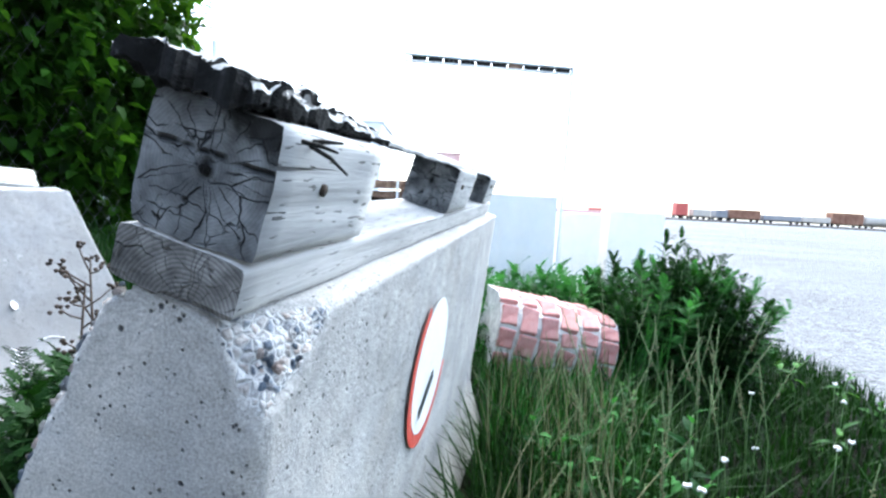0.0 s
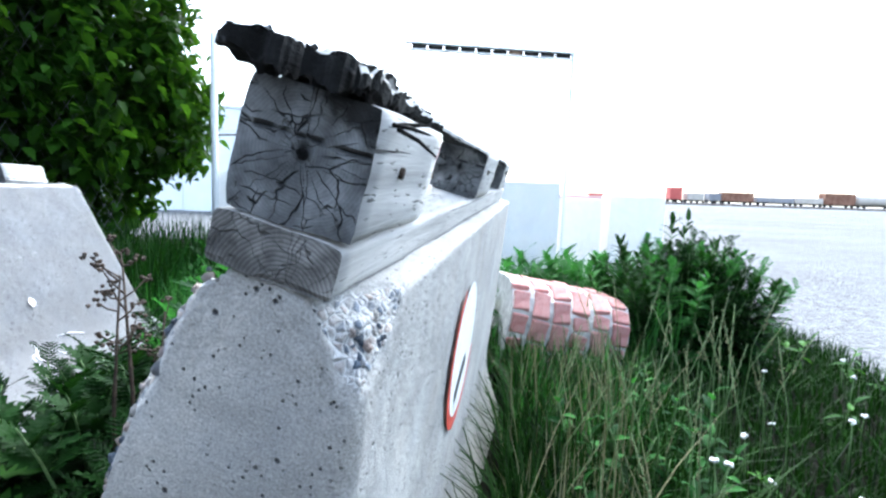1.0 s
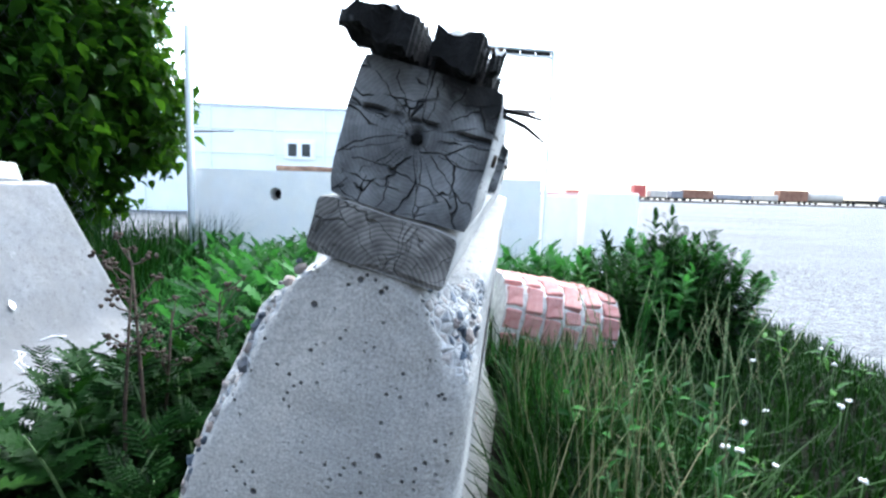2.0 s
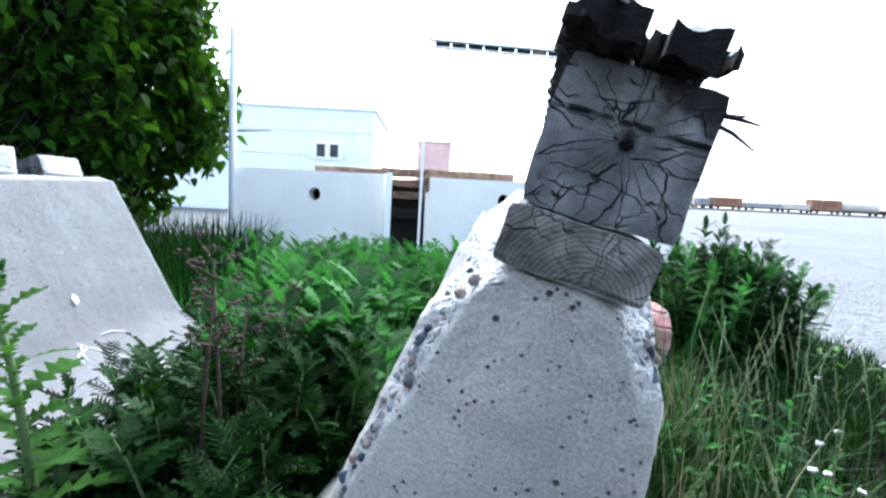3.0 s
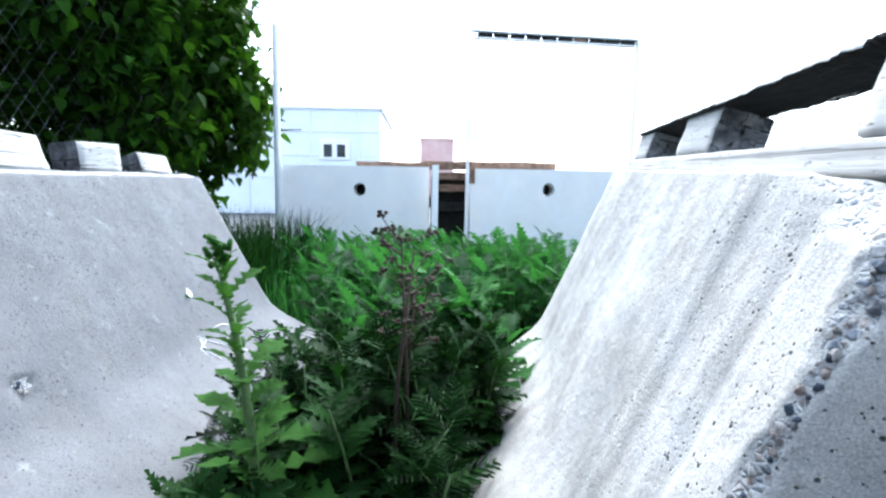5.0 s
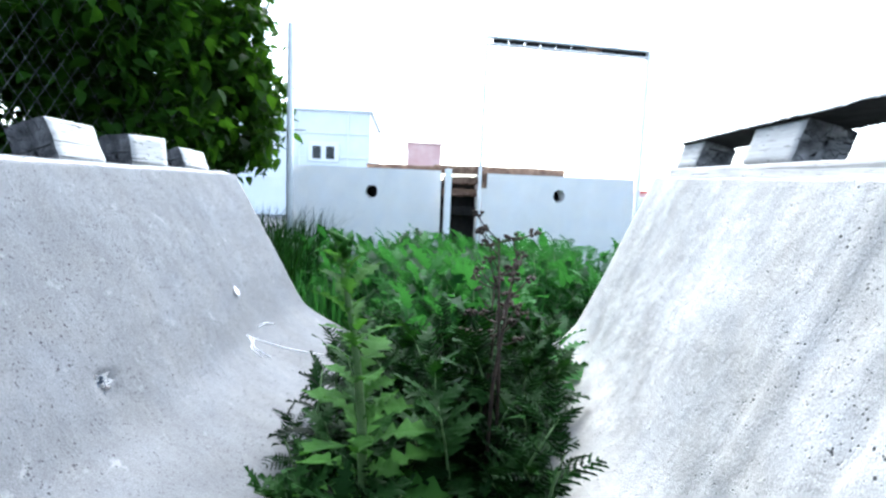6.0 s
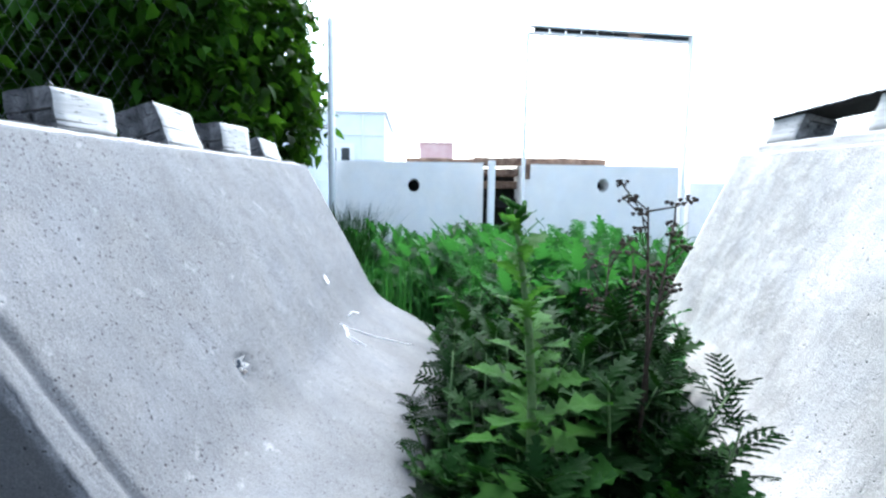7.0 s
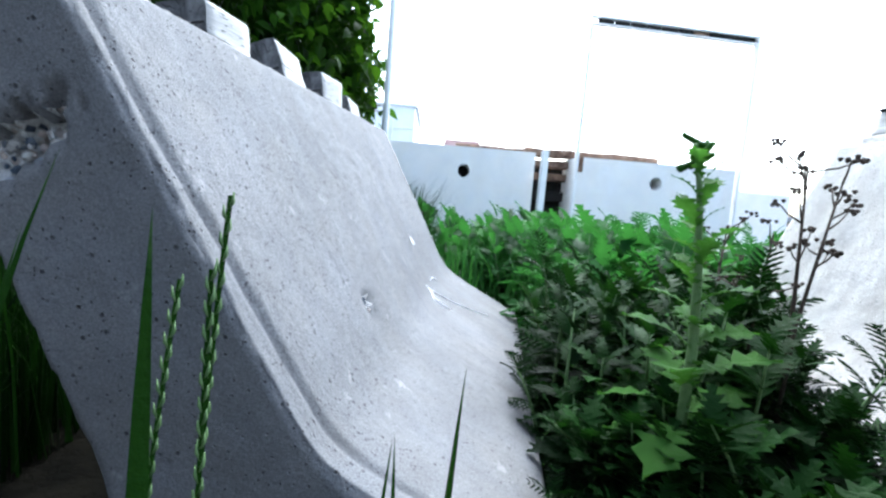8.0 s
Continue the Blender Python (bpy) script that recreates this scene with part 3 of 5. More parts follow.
def rotten_board(x0, x1, y0, y1, z0, z1, gaps):
    """The decayed top board: ragged edges, splits and a hanging rotten underside."""
    ny, nx = 190, 30
    near = 80
    bm = bmesh.new()
    top, bot = {}, {}
    for j in range(ny + 1):
        y = y0 + 0.32 * j / near if j <= near else y0 + 0.32 + (y1 - y0 - 0.32) * (j - near) / (ny - near)
        l_ = x0 + 0.004 * noise.noise(Vector((1, y * 26, 0))) + 0.005 * noise.noise(Vector((1, y * 110, 0)))
        r_ = x1 + 0.006 * noise.noise(Vector((9, y * 24, 0))) + 0.007 * noise.noise(Vector((9, y * 100, 0)))
        for i in range(nx + 1):
            x = l_ + (r_ - l_) * i / nx
            n = noise.noise(Vector((x * 40, y * 12, 2)))
            rag = 0.016 * noise.noise(Vector((x * 45, 3, 0))) if j == 0 else 0
            e = min(1, min(i, nx - i) / 3)
            fade = math.exp(-max(0, y - y0 - 0.12) / 0.15)
            sink = 0.016 * max(0, y)
            fine = noise.noise(Vector((x * 130, y * 60, 7)))
            zt = z1 - sink - (1 - e) * 0.008 + 0.002 * n + 0.0025 * fine + fade * (0.009 * noise.noise(Vector((x * 45, y * 32, 7))) + 0.006 * noise.noise(Vector((x * 120, y * 90, 3)))) - (1 - fade) * 0.010
            zb = z0 - sink - 0.002 * n + (1 - e) * 0.004 - fade * (0.008 * noise.noise(Vector((x * 50, y * 40, 17))) + 0.007 * noise.noise(Vector((x * 130, y * 100, 23))))
            top[i, j] = bm.verts.new((x, y + rag, zt))
            bot[i, j] = bm.verts.new((x, y + rag, min(zb, zt - 0.004)))
    gone = set()
    for j in range(ny):
        for i in range(nx):
            y = (j + 0.5) / near * 0.32
            x = (i + 0.5) / nx
            for gx, gw, gl in gaps:
                if y < gl and abs(x - gx - 0.01 * math.sin(y * 60)) < gw * (1 - y / gl):
                    gone.add((i, j))
    for j in range(ny):
        for i in range(nx):
            if (i, j) in gone:
                continue
            a, b, c, d = (i, j), (i + 1, j), (i + 1, j + 1), (i, j + 1)
            bm.faces.new((top[a], top[b], top[c], top[d]))
            # Rot colour underneath also carries the shade below the board.
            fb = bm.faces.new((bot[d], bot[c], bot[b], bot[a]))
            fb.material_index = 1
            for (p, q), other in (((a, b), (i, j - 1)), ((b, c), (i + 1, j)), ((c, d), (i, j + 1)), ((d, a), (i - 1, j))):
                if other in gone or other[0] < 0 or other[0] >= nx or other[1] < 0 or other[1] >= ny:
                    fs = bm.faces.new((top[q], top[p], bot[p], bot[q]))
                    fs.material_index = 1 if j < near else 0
    bmesh.ops.delete(bm, geom=[w for w in bm.verts if not w.link_faces], context="VERTS")
    return bm


part("top_board", rotten_board(-0.064, 0.048, -0.036, 1.67, 0.170, 0.193, ((0.52, 0.07, 0.12), (0.93, 0.03, 0.5))), [M_SIDE, M_ROT], rail, "rotten splintered board, underside near-black with decay and painted shade")
for x_, y_, l_, a_ in ((0.062, 0.03, 0.034, 8), (0.064, 0.045, 0.040, -16), (0.062, 0.05, 0.030, 24)):
    c_, s_ = math.cos(radians(a_)), math.sin(radians(a_))
    part("splinter", tube([(x_ - 0.01, y_, 0.155), (x_ + l_ * 0.5 * c_, y_ - 0.004, 0.155 + l_ * 0.5 * s_), (x_ + l_ * c_, y_ - 0.006, 0.152 + l_ * s_)], [0.0025, 0.002, 0.001], 5), M_ROT, rail)

# ---- loose offcuts along the second barrier ----
OFFCUTS = ((-0.022, -0.06, 1, 0.36, 0.118, 0.125, 0), (-0.020, 0.47, -2, 0.17, 0.105, 0.088, 13), (-0.020, 0.835, 4, 0.205, 0.118, 0.122, 0),
           (-0.022, 1.165, -2, 0.20, 0.104, 0.104, 14), (-0.016, 1.475, 4, 0.22, 0.11, 0.085, 0))
for n_, (x_, y_, turn_, l_, w_, h_, roll_) in enumerate(OFFCUTS):
    lift_ = 0.002 + w_ / 2 * abs(math.sin(radians(roll_)))
    cut = thing("timber_offcut", FRAME_B @ pose(x_, y_, lift_, 0, roll_, turn_), "grey weathered timber offcut lying on the barrier top", "timber offcut", "offcuts along the barrier")
    timber(cut, "timber", -w_ / 2, w_ / 2, 0, l_, 0.001, h_, M_SIDE, M_END3, 31 + n_ * 5, 0.003)

# ---- round sticker and chalk marks ----
def flat_ring(cx, cy, r0, r1, n=48, a0=0.0, a1=6.2832, squash=1.0):
    bm = bmesh.new()
    o, i_ = [], []
    for k in range(n + 1):
        a = a0 + (a1 - a0) * k / n
        o.append(bm.verts.new((cx + r1 * math.cos(a), cy + r1 * math.sin(a) * squash, 0)))
        i_.append(bm.verts.new((cx + r0 * math.cos(a), cy + r0 * math.sin(a) * squash, 0)))
    for k in range(n):
        bm.faces.new((i_[k], o[k], o[k + 1], i_[k + 1]))
    return bm


def side_frame(frame_m, side, y, h, lift):
    """A frame lying on a barrier's upper face: x along it, y up it, z out of it."""
    tilt = math.atan(BATTER)
    p = Vector((side * (half_width(h) + lift), y, h))
    yv = Vector((-side * math.sin(tilt), 0, math.cos(tilt)))
    xv = Vector((0, side, 0))
    zv = xv.cross(yv)
    m = Matrix((xv, yv, zv)).transposed().to_4x4()
    m.translation = p
    return frame_m @ m


sticker = thing("warning_sticker", side_frame(FRAME_A, 1, 0.715, -0.268, 0.0065), "round white sticker with a red rim on concrete", "sticker")
part("backing", flat_ring(0, 0, 0.002, 0.150), M_DECALW, sticker)
rim = part("rim", flat_ring(0, 0, 0.151, 0.178, 40, radians(120), radians(345)), M_DECALR, sticker, "torn red rim")
bar = bmesh.new()
bmesh.ops.create_grid(bar, x_segments=1, y_segments=1, size=0.5)
for w in bar.verts:
    w.co = Vector((w.co.x * 0.12, w.co.y * 0.030, 0.002))
bmesh.ops.rotate(bar, verts=bar.verts, matrix=Matrix.Rotation(radians(28), 3, "Z"), cent=(0, 0, 0))
bmesh.ops.translate(bar, verts=bar.verts, vec=(-0.02, -0.06, 0))
part("mark", bar, M_DECALB, sticker, "black slanting bar")

chalk = thing("chalk_mark", FRAME_B, "white chalk scribble on grey concrete", "chalk mark")
for pts_ in (((-0.11, 0.07), (-0.06, 0.03), (0.0, -0.03), (0.07, -0.09), (0.12, -0.13)), ((-0.10, 0.06), (-0.125, 0.02), (-0.12, -0.03)), ((-0.085, 0.045), (-0.14, 0.03), (-0.15, -0.01)), ((0.0, 0.07), (0.06, 0.07), (0.11, 0.05))):
    st = tube([(half_width_b(-0.735 + h_) + 0.0012, 1.275 + y_, -0.735 + h_) for y_, h_ in pts_], [0.0024] * len(pts_), 5)
    part("stroke", st, M_CHALK, chalk)
spot = thing("chalk_mark", side_frame(FRAME_B, 1, 1.25, -0.512, 0.004), "white chalk smear on grey concrete", "chalk mark")
sm = flat_ring(0, 0, 0.001, 0.013, 14)
for w in sm.verts:
    w.co.y *= 1.3 + 0.9 * noise.noise(w.co * 140)
part("smear", sm, M_CHALK, spot)


# ---- the row of pale blocks and the frame behind the weeds ----
def pale_block(x0, x1, y, z1, label, hole):
    """A pale concrete block with a round lifting hole."""
    b = thing("concrete_block", pose((x0 + x1) / 2, y, 0), label, "concrete block", "pale concrete blocks")
    w, d = (x1 - x0) / 2, 0.6
    bm = bmesh.new()
    if hole is None:
        bm.free()
        bm = box(-w, w, 0, d, -0.05, z1, 0.012, 4, 0.004, int(x0 * 10))
    else:
        hx, hz = hole[0] - (x0 + x1) / 2, hole[1]
        ring, n = [], 32
        outer = []
        for k in range(n):
            a = 6.2832 * k / n
            ring.append((hx + 0.05 * math.cos(a), hz + 0.055 * math.sin(a)))
            c, s = math.cos(a), math.sin(a)
            t = min(((w - hx) if c > 0 else (w + hx)) / max(abs(c), 1e-6), ((z1 - hz) if s > 0 else (hz + 0.05)) / max(abs(s), 1e-6))
            outer.append((hx + c * t, hz + s * t))
        for cx, cz in ((w, z1), (-w, z1), (-w, -0.05), (w, -0.05)):
            k = min(range(n), key=lambda q: math.hypot(outer[q][0] - cx, outer[q][1] - cz))
            outer[k] = (cx, cz)
        f_in = [bm.verts.new((x, 0, z)) for x, z in ring]
        f_out = [bm.verts.new((x, 0, z)) for x, z in outer]
        b_in = [bm.verts.new((x, 0.25, z)) for x, z in ring]
        b_out = [bm.verts.new((x, d, z)) for x, z in outer]
        for k in range(n):
            j = (k + 1) % n
            bm.faces.new((f_in[j], f_in[k], f_out[k], f_out[j]))
            bm.faces.new((f_in[k], f_in[j], b_in[j], b_in[k]))
            bm.faces.new((f_out[j], f_out[k], b_out[k], b_out[j]))
        bm.faces.new(b_in)
        bm.faces.new(b_out[::-1])
        bmesh.ops.recalc_face_normals(bm, faces=bm.faces[:])
    part("body", bm, M_WHITE, b)
    if hole is not None:
        # Near-black plug at the hole's bottom stands for its shade.
        pl = tube([(hole[0] - (x0 + x1) / 2, 0.2, hole[1]), (hole[0] - (x0 + x1) / 2, 0.245, hole[1])], [0.05, 0.05], 16)
        part("lifting_socket", pl, M_DARK, b, "dark plug standing for the shade in the lifting hole")
    return b


pale_block(-1.94, -0.70, 4.50, 1.065, "pale weathered concrete block with a round hole", (-1.285, 0.869))
pale_block(-0.35, 0.97, 4.46, 1.055, "pale concrete block with a round hole beside a dark gap", (0.316, 0.888))
pale_block(1.35, 1.80, 5.9, 0.93, "low pale concrete block behind the bush", None)
pale_block(1.95, 2.60, 6.1, 0.98, "low pale concrete block near the gravel yard", None)

plank_ = thing("plank", pose(1.55, 5.95, 0.932), "faded red plank lying on a pale block", "plank")
part("board", box(-0.28, 0.25, 0.0, 0.16, 0.0, 0.035, 0.004, 3, 0.006), M_PINK, plank_)
part("batten", box(0.12, 0.27, 0.02, 0.12, 0.036, 0.065, 0.004, 2, 0.004), M_RED, plank_, "red batten on top")
stack = thing("timber_stack", pose(-0.4, 4.75, 0), "stack of dark rusty-brown old timbers between pale blocks", "timber stack")
for n_, (x0_, x1_, z0_, z1_, y0_) in enumerate(((-0.35, 0.84, 1.06, 1.13, 0.0), (-0.95, -0.02, 1.07, 1.12, 0.05), (-0.26, 0.1, 0.97, 1.03, 0.02), (-0.26, 0.1, 0.86, 0.92, 0.06), (-0.26, 0.1, 0.68, 0.76, 0.1))):
    part("timber", box(x0_, x1_, y0_, y0_ + 0.12, z0_, z1_, 0.006, 5, 0.012, n_ * 3), M_RUST if n_ in (0, 1, 2, 3) else M_DARK, stack)
# Added near-black sheet in place of the shade between the blocks.
part("backing", box(-0.28, 0.06, 0.2, 0.24, 0, 1.0, 0.004, 2, 0.004), M_DARK, stack, "dark sheet added for the shade in the gap")

frame_ = thing("steel_frame", pose(-0.34, 4.38, 0, 0, 0.5, 4.3), "tall white painted steel frame with a slotted header", "steel frame")
for n_, (x_, w_) in enumerate(((-0.32, 0.05), (-0.055, 0.018), (1.345, 0.022))):
    part("post", box(x_ - w_ / 2, x_ + w_ / 2, -0.03, 0.03, -0.05, (1.07, 2.09, 2.15)[n_], 0.004), M_WPAINT, frame_)
header = part("header", box(-0.06, 1.36, -0.02, 0.04, 2.138, 2.155, 0.003), M_WPAINT, frame_)
part("lower_rail", box(-0.06, 1.36, -0.02, 0.04, 2.087, 2.097, 0.003), M_WPAINT, frame_)
for k in range(10):
    x_ = -0.005 + k * 0.1335
    # Dark panels take the place of shaded open slots.
    part("slot_panel", box(x_ + 0.006, x_ + 0.1275, 0.0, 0.03, 2.098, 2.137, 0.002), M_DARK if k != 6 else M_RUST, frame_, "dark panel standing for the shade in a header slot")
part("hinge", box(-0.03, 0.015, 0.03, 0.05, 0.93, 1.06, 0.004), M_RUST, frame_, "rusty steel plate")

# ---- plain unseen wall closing the yard behind, added to shade near faces ----
tagged(part("wall_south", box(-9, 4.5, -2.65, -2.4, -0.05, 2.6, 0.01), M_SHED), "plain grey boarded wall, unseen, added to shade the near faces", "wall", kind="structure")

# ---- chain-link fence ----
P0, P1 = Vector((-1.955, 4.46, 0)), Vector((-5.6, 0.23, 0))
fence = thing("chain_link_fence", pose(0, 0, 0), "galvanised chain-link fence grown through by a leafy tree", "fence")
run = (P1 - P0).length
along = (P1 - P0) / run
for d_ in (0.0, 3.6, 5.3):
    p_ = P0 + along * d_
    part("post", tube([(p_.x, p_.y, -0.2), (p_.x, p_.y, 2.17), (p_.x, p_.y, 2.19)], [0.028, 0.028, 0.02], 12), M_GALV, fence)
wires = []
pitch_ = 0.083
for k in range(int(run / pitch_) + 26):
    for s_ in (1, -1):
        pts_ = []
        for q in range(27):
            z_ = 0.1 + q * pitch_ * 0.9
            d_ = k * pitch_ + s_ * (q - 13) * pitch_ / 2
            if 0.7 < d_ < run and z_ < 2.12:
                w = P0 + along * d_
                pts_.append((w.x + 0.004 * s_ * (-1) ** q, w.y + 0.003 * (-1) ** q, z_))
        if len(pts_) > 2:
            wires.append(tube(pts_, [0.0015] * len(pts_), 3))
part("mesh", join(wires), M_WIRE, fence, "woven galvanised wire mesh")

# ---- grey building far behind ----
shed = thing("industrial_building", pose(0, 19.5, 0), "long light grey sided building with small white windows", "building")
part("wall", box(-14, -2.4, 0, 6, -0.05, 3.75, 0.02), M_SIDING, shed)
part("roof_edge", box(-14.1, -2.3, -0.08, 6.1, 3.75, 3.85, 0.02), M_GALV, shed)
for x_ in (-12.0, -9.5, -7.2, -4.95, -3.2):
    part("downpipe" if x_ == -4.95 else "panel_joint", box(x_ - 0.04, x_ + 0.04, -0.06, -0.01, 0, 3.74, 0.01), M_GALV, shed)
for z_ in (1.3, 2.1, 2.95):
    part("siding_lap", box(-14, -2.4, -0.035, -0.01, z_, z_ + 0.04, 0.005), M_GALV, shed)
for x_ in (-4.05, -9.1):
    w_ = part("window", box(x_ - 0.55, x_ + 0.55, -0.09, -0.04, 1.95, 2.65, 0.02), M_WPAINT, shed, "white window with two dark panes")
    for s_ in (-0.24, 0.24):
        part("pane", box(x_ + s_ - 0.15, x_ + s_ + 0.15, -0.105, -0.092, 2.05, 2.5, 0.004), M_GLASS, w_)
crate = thing("boxcar", pose(-0.1, 30, 0), "small faded red shed wagon beyond the blocks", "wagon")
part("body", box(-0.95, 0.95, 0, 3, 0.6, 3.75, 0.05), M_PINK, crate)
part("roof", box(-1.0, 1.0, -0.05, 3.05, 3.75, 3.85, 0.04), M_PINK, crate)
part("underframe", box(-0.9, 0.9, 0.1, 2.9, -0.03, 0.6, 0.03), M_DARK, crate)

# ---- rail yard at the horizon ----
v, f = plane_grid(40, 420, 150, 330, 30, 3, lambda x, y: 0.35)
bank = thing("rail_embankment", pose(0, 0, 0), "low brown ballast embankment under the railway", "embankment", kind="structure")
part("ballast", box(20, 420, 150, 158, -0.2, 0.35, 0.1), M_EMBANK, bank)
part("rail", box(20, 420, 152, 152.15, 0.35, 0.5), M_RUST, bank)
part("rail", box(20, 420, 153.5, 153.65, 0.35, 0.5), M_RUST, bank)


def wagon(x0, x1, y, z0, z1, mat, kind, label):
    w = thing("railway_wagon", pose((x0 + x1) / 2, y, 0.5), label, "wagon", "standing train")
    l = (x1 - x0) / 2
    if kind == "tank":
        n = 24
        bm = tube([(-l, 0, 2.4), (-l + 0.4, 0, 2.4), (l - 0.4, 0, 2.4), (l, 0, 2.4)], [0.9, 1.5, 1.5, 0.9], n)
        part("tank", bm, mat, w)
        part("dome", tube([(0, 0, 3.8), (0, 0, 4.3)], [0.5, 0.45], 12), mat, w)
    else:
        part("body", box(-l, l, -1.5, 1.5, 0.9, z1 - z0, 0.1), mat, w)
        for k in range(6):
            xk = -l + (k + 0.5) * 2 * l / 6
            part("rib", box(xk - 0.1, xk + 0.1, -1.6, -1.5, 1.0, z1 - z0 - 0.2), mat, w)
    part("underframe", box(-l, l, -1.2, 1.2, 0.6, 0.95, 0.05), M_DARK, w)
    for s_ in (-0.7, 0.7):
        for o_ in (-0.9, 0.9):
            part("wheel", tube([(s_ * l + o_, -0.85, 0.42), (s_ * l + o_, -0.72, 0.42)], [0.42, 0.42], 14), M_DARK, w)
    return w


for x0_, x1_, z1_, m_, k_n, lb in ((67.5, 71, 4.4, M_RED, "box", "red boxcar standing on the far track"), (72.5, 77.5, 2.9, M_CREAM, "box", "low pale wagon standing on the far track"),
                             (79, 82.5, 3.0, M_GREYCAR, "box", "grey wagon standing on the far track"), (83, 92, 3.4, M_BROWN, "box", "brown boxcar standing on the far track"),
                             (93, 104, 2.3, M_GREYCAR, "box", "low grey wagon standing on the far track"), (104.5, 112.5, 2.5, M_CREAM, "box", "low pale wagon standing on the far track"),
                             (113, 122, 4.1, M_BROWN, "box", "tall brown boxcar standing on the far track"), (122.6, 134, 4.3, M_CREAM, "tank", "pale tank wagon standing on the far track"),
                             (135, 146, 1.7, M_DARK, "box", "empty dark flat wagon on the far track"), (147, 160, 4.6, M_GREYCAR, "tank", "dark grey tank wagon on the far track"), (161, 176, 4.2, M_BROWN, "box", "brown boxcar at the end of the train")):
    wagon(x0_, x1_, 153, 0.5, z1_ + 0.5, m_, k_n, lb)

# ---- brick pier lying in the grass ----
pier = thing("brick_pier", pose(0.56, 2.67, 0.245, 0, 11, 6) @ Matrix.Scale(1.37, 4), "fallen lump of red brickwork with pale mortar in grass", "brick pier")


def pier_at(d):
    """A point of the pier's outline, d metres up its front and over its rounded top, and the turn there."""
    rise, rad = 0.30, 0.13
    if d < rise:
        return (-0.15, -0.27 + d, math.pi / 2)
    a = (d - rise) / rad
    if a < math.pi / 2:
        return (-0.15 + rad * (1 - math.cos(a)), -0.27 + rise + rad * math.sin(a), math.pi / 2 - a)
    return (-0.15 + rad + (d - rise - rad * math.pi / 2), -0.27 + rise + rad, 0.0)


core = bmesh.new()
rows_ = []
for i in range(13):
    x_ = -0.225 + 0.45 * i / 12
    prof = [pier_at(0.7 * q / 16)[:2] for q in range(17)] + [(0.16, 0.12), (0.17, -0.46), (-0.15, -0.46)]
    rows_.append([core.verts.new((x_, a, b)) for a, b in prof])
for a, b in zip(rows_, rows_[1:]):
    for k in range(len(a)):
        j = (k + 1) % len(a)
        core.faces.new((a[k], a[j], b[j], b[k]))
core.faces.new(rows_[0])
core.faces.new(rows_[-1][::-1])
bmesh.ops.recalc_face_normals(core, faces=core.faces[:])
for w in core.verts:
    w.co += noise.noise_vector(w.co * 30) * 0.006
part("mortar", core, M_MORTAR, pier, "rough pale mortar")
brick_meshes = []
SIZES = (0.075, 0.05, 0.1)
for n_, ly in enumerate(SIZES):
    bm = box(-0.032, 0.032, -ly / 2, ly / 2, -0.02, 0.005, 0.006, 1, 0.006, n_ * 9)
    me = bpy.data.meshes.new("brick")
    bm.to_mesh(me)
    bm.free()
    me.materials.append(M_BRICK)
    brick_meshes.append(me)
rb = random.Random(5)
for i in range(6):
    x_ = -0.19 + i * 0.076
    d_ = 0.02 + 0.05 * (i % 2)
    while d_ < 0.62:
        m_ = rb.choice((0, 0, 1, 2))
        d_ += SIZES[m_] / 2
        y_, z_, tn = pier_at(d_)
        br = part("brick", brick_meshes[m_], None, pier)
        br.matrix_local = Matrix.Translation((x_, y_, z_)) @ Matrix.Rotation(tn, 4, "X") @ Matrix.Rotation(rb.uniform(-0.12, 0.12), 4, "Z") @ Matrix.Scale(rb.uniform(0.9, 1.06), 4)
        d_ += SIZES[m_] / 2 + rb.uniform(0.007, 0.016)


# ---- plants ----
def leaf_pinnate(pairs=9, width=0.33, lobes=3):
    """A feathery leaf, length 1 along y, arching down; places and triangles."""
    v, f = [], []

    def z(y):
        return 0.18 * y - 0.42 * y * y

    for i in range(7):
        y = i / 6
        r = 0.012 * (1 - y) + 0.003
        v += [(-r, y, z(y)), (r, y, z(y))]
    for i in range(6):
        a = 2 * i
        f += [(a, a + 1, a + 3), (a, a + 3, a + 2)]
    for p in range(pairs):
        y = 0.12 + 0.86 * p / (pairs - 1)
        l = width * (0.5 + 0.8 * math.sin(math.pi * min(1, 0.18 + 0.78 * p / pairs))) * (1.0 if p < pairs - 1 else 0.6)
        for s in (-1, 1):
            b = len(v)
            d = Vector((s * 0.80, 0.6, 0)).normalized()
            nrm = Vector((-d.y, d.x, 0)) * s
            v.append((0, y, z(y)))
            for q in range(1, 2 * lobes):
                t = q / (2 * lobes)
                c = d * l * t
                wv = 0.85 / pairs * (0.42 if q % 2 else 0.25) * (1.15 - 0.7 * t)
                zz = z(y) - 0.3 * l * t * t
                v.append((c.x + nrm.x * wv, y + c.y + nrm.y * wv, zz + 0.02))
                v.append((c.x, y + c.y, zz))
                v.append((c.x - nrm.x * wv, y + c.y - nrm.y * wv, zz + 0.02))
            v.append((d.x * l, y + d.y * l, z(y) - 0.3 * l))
            f += [(b, b + 1, b + 2), (b, b + 2, b + 3)]
            for q in range(2 * lobes - 2):
                k = b + 1 + 3 * q
                f += [(k, k + 3, k + 4), (k, k + 4, k + 1), (k + 1, k + 4, k + 5), (k + 1, k + 5, k + 2)]
            k = b + 1 + 3 * (2 * lobes - 2)
            f += [(k, len(v) - 1, k + 1), (k + 1, len(v) - 1, k + 2)]
    return np.array(v), np.array(f)


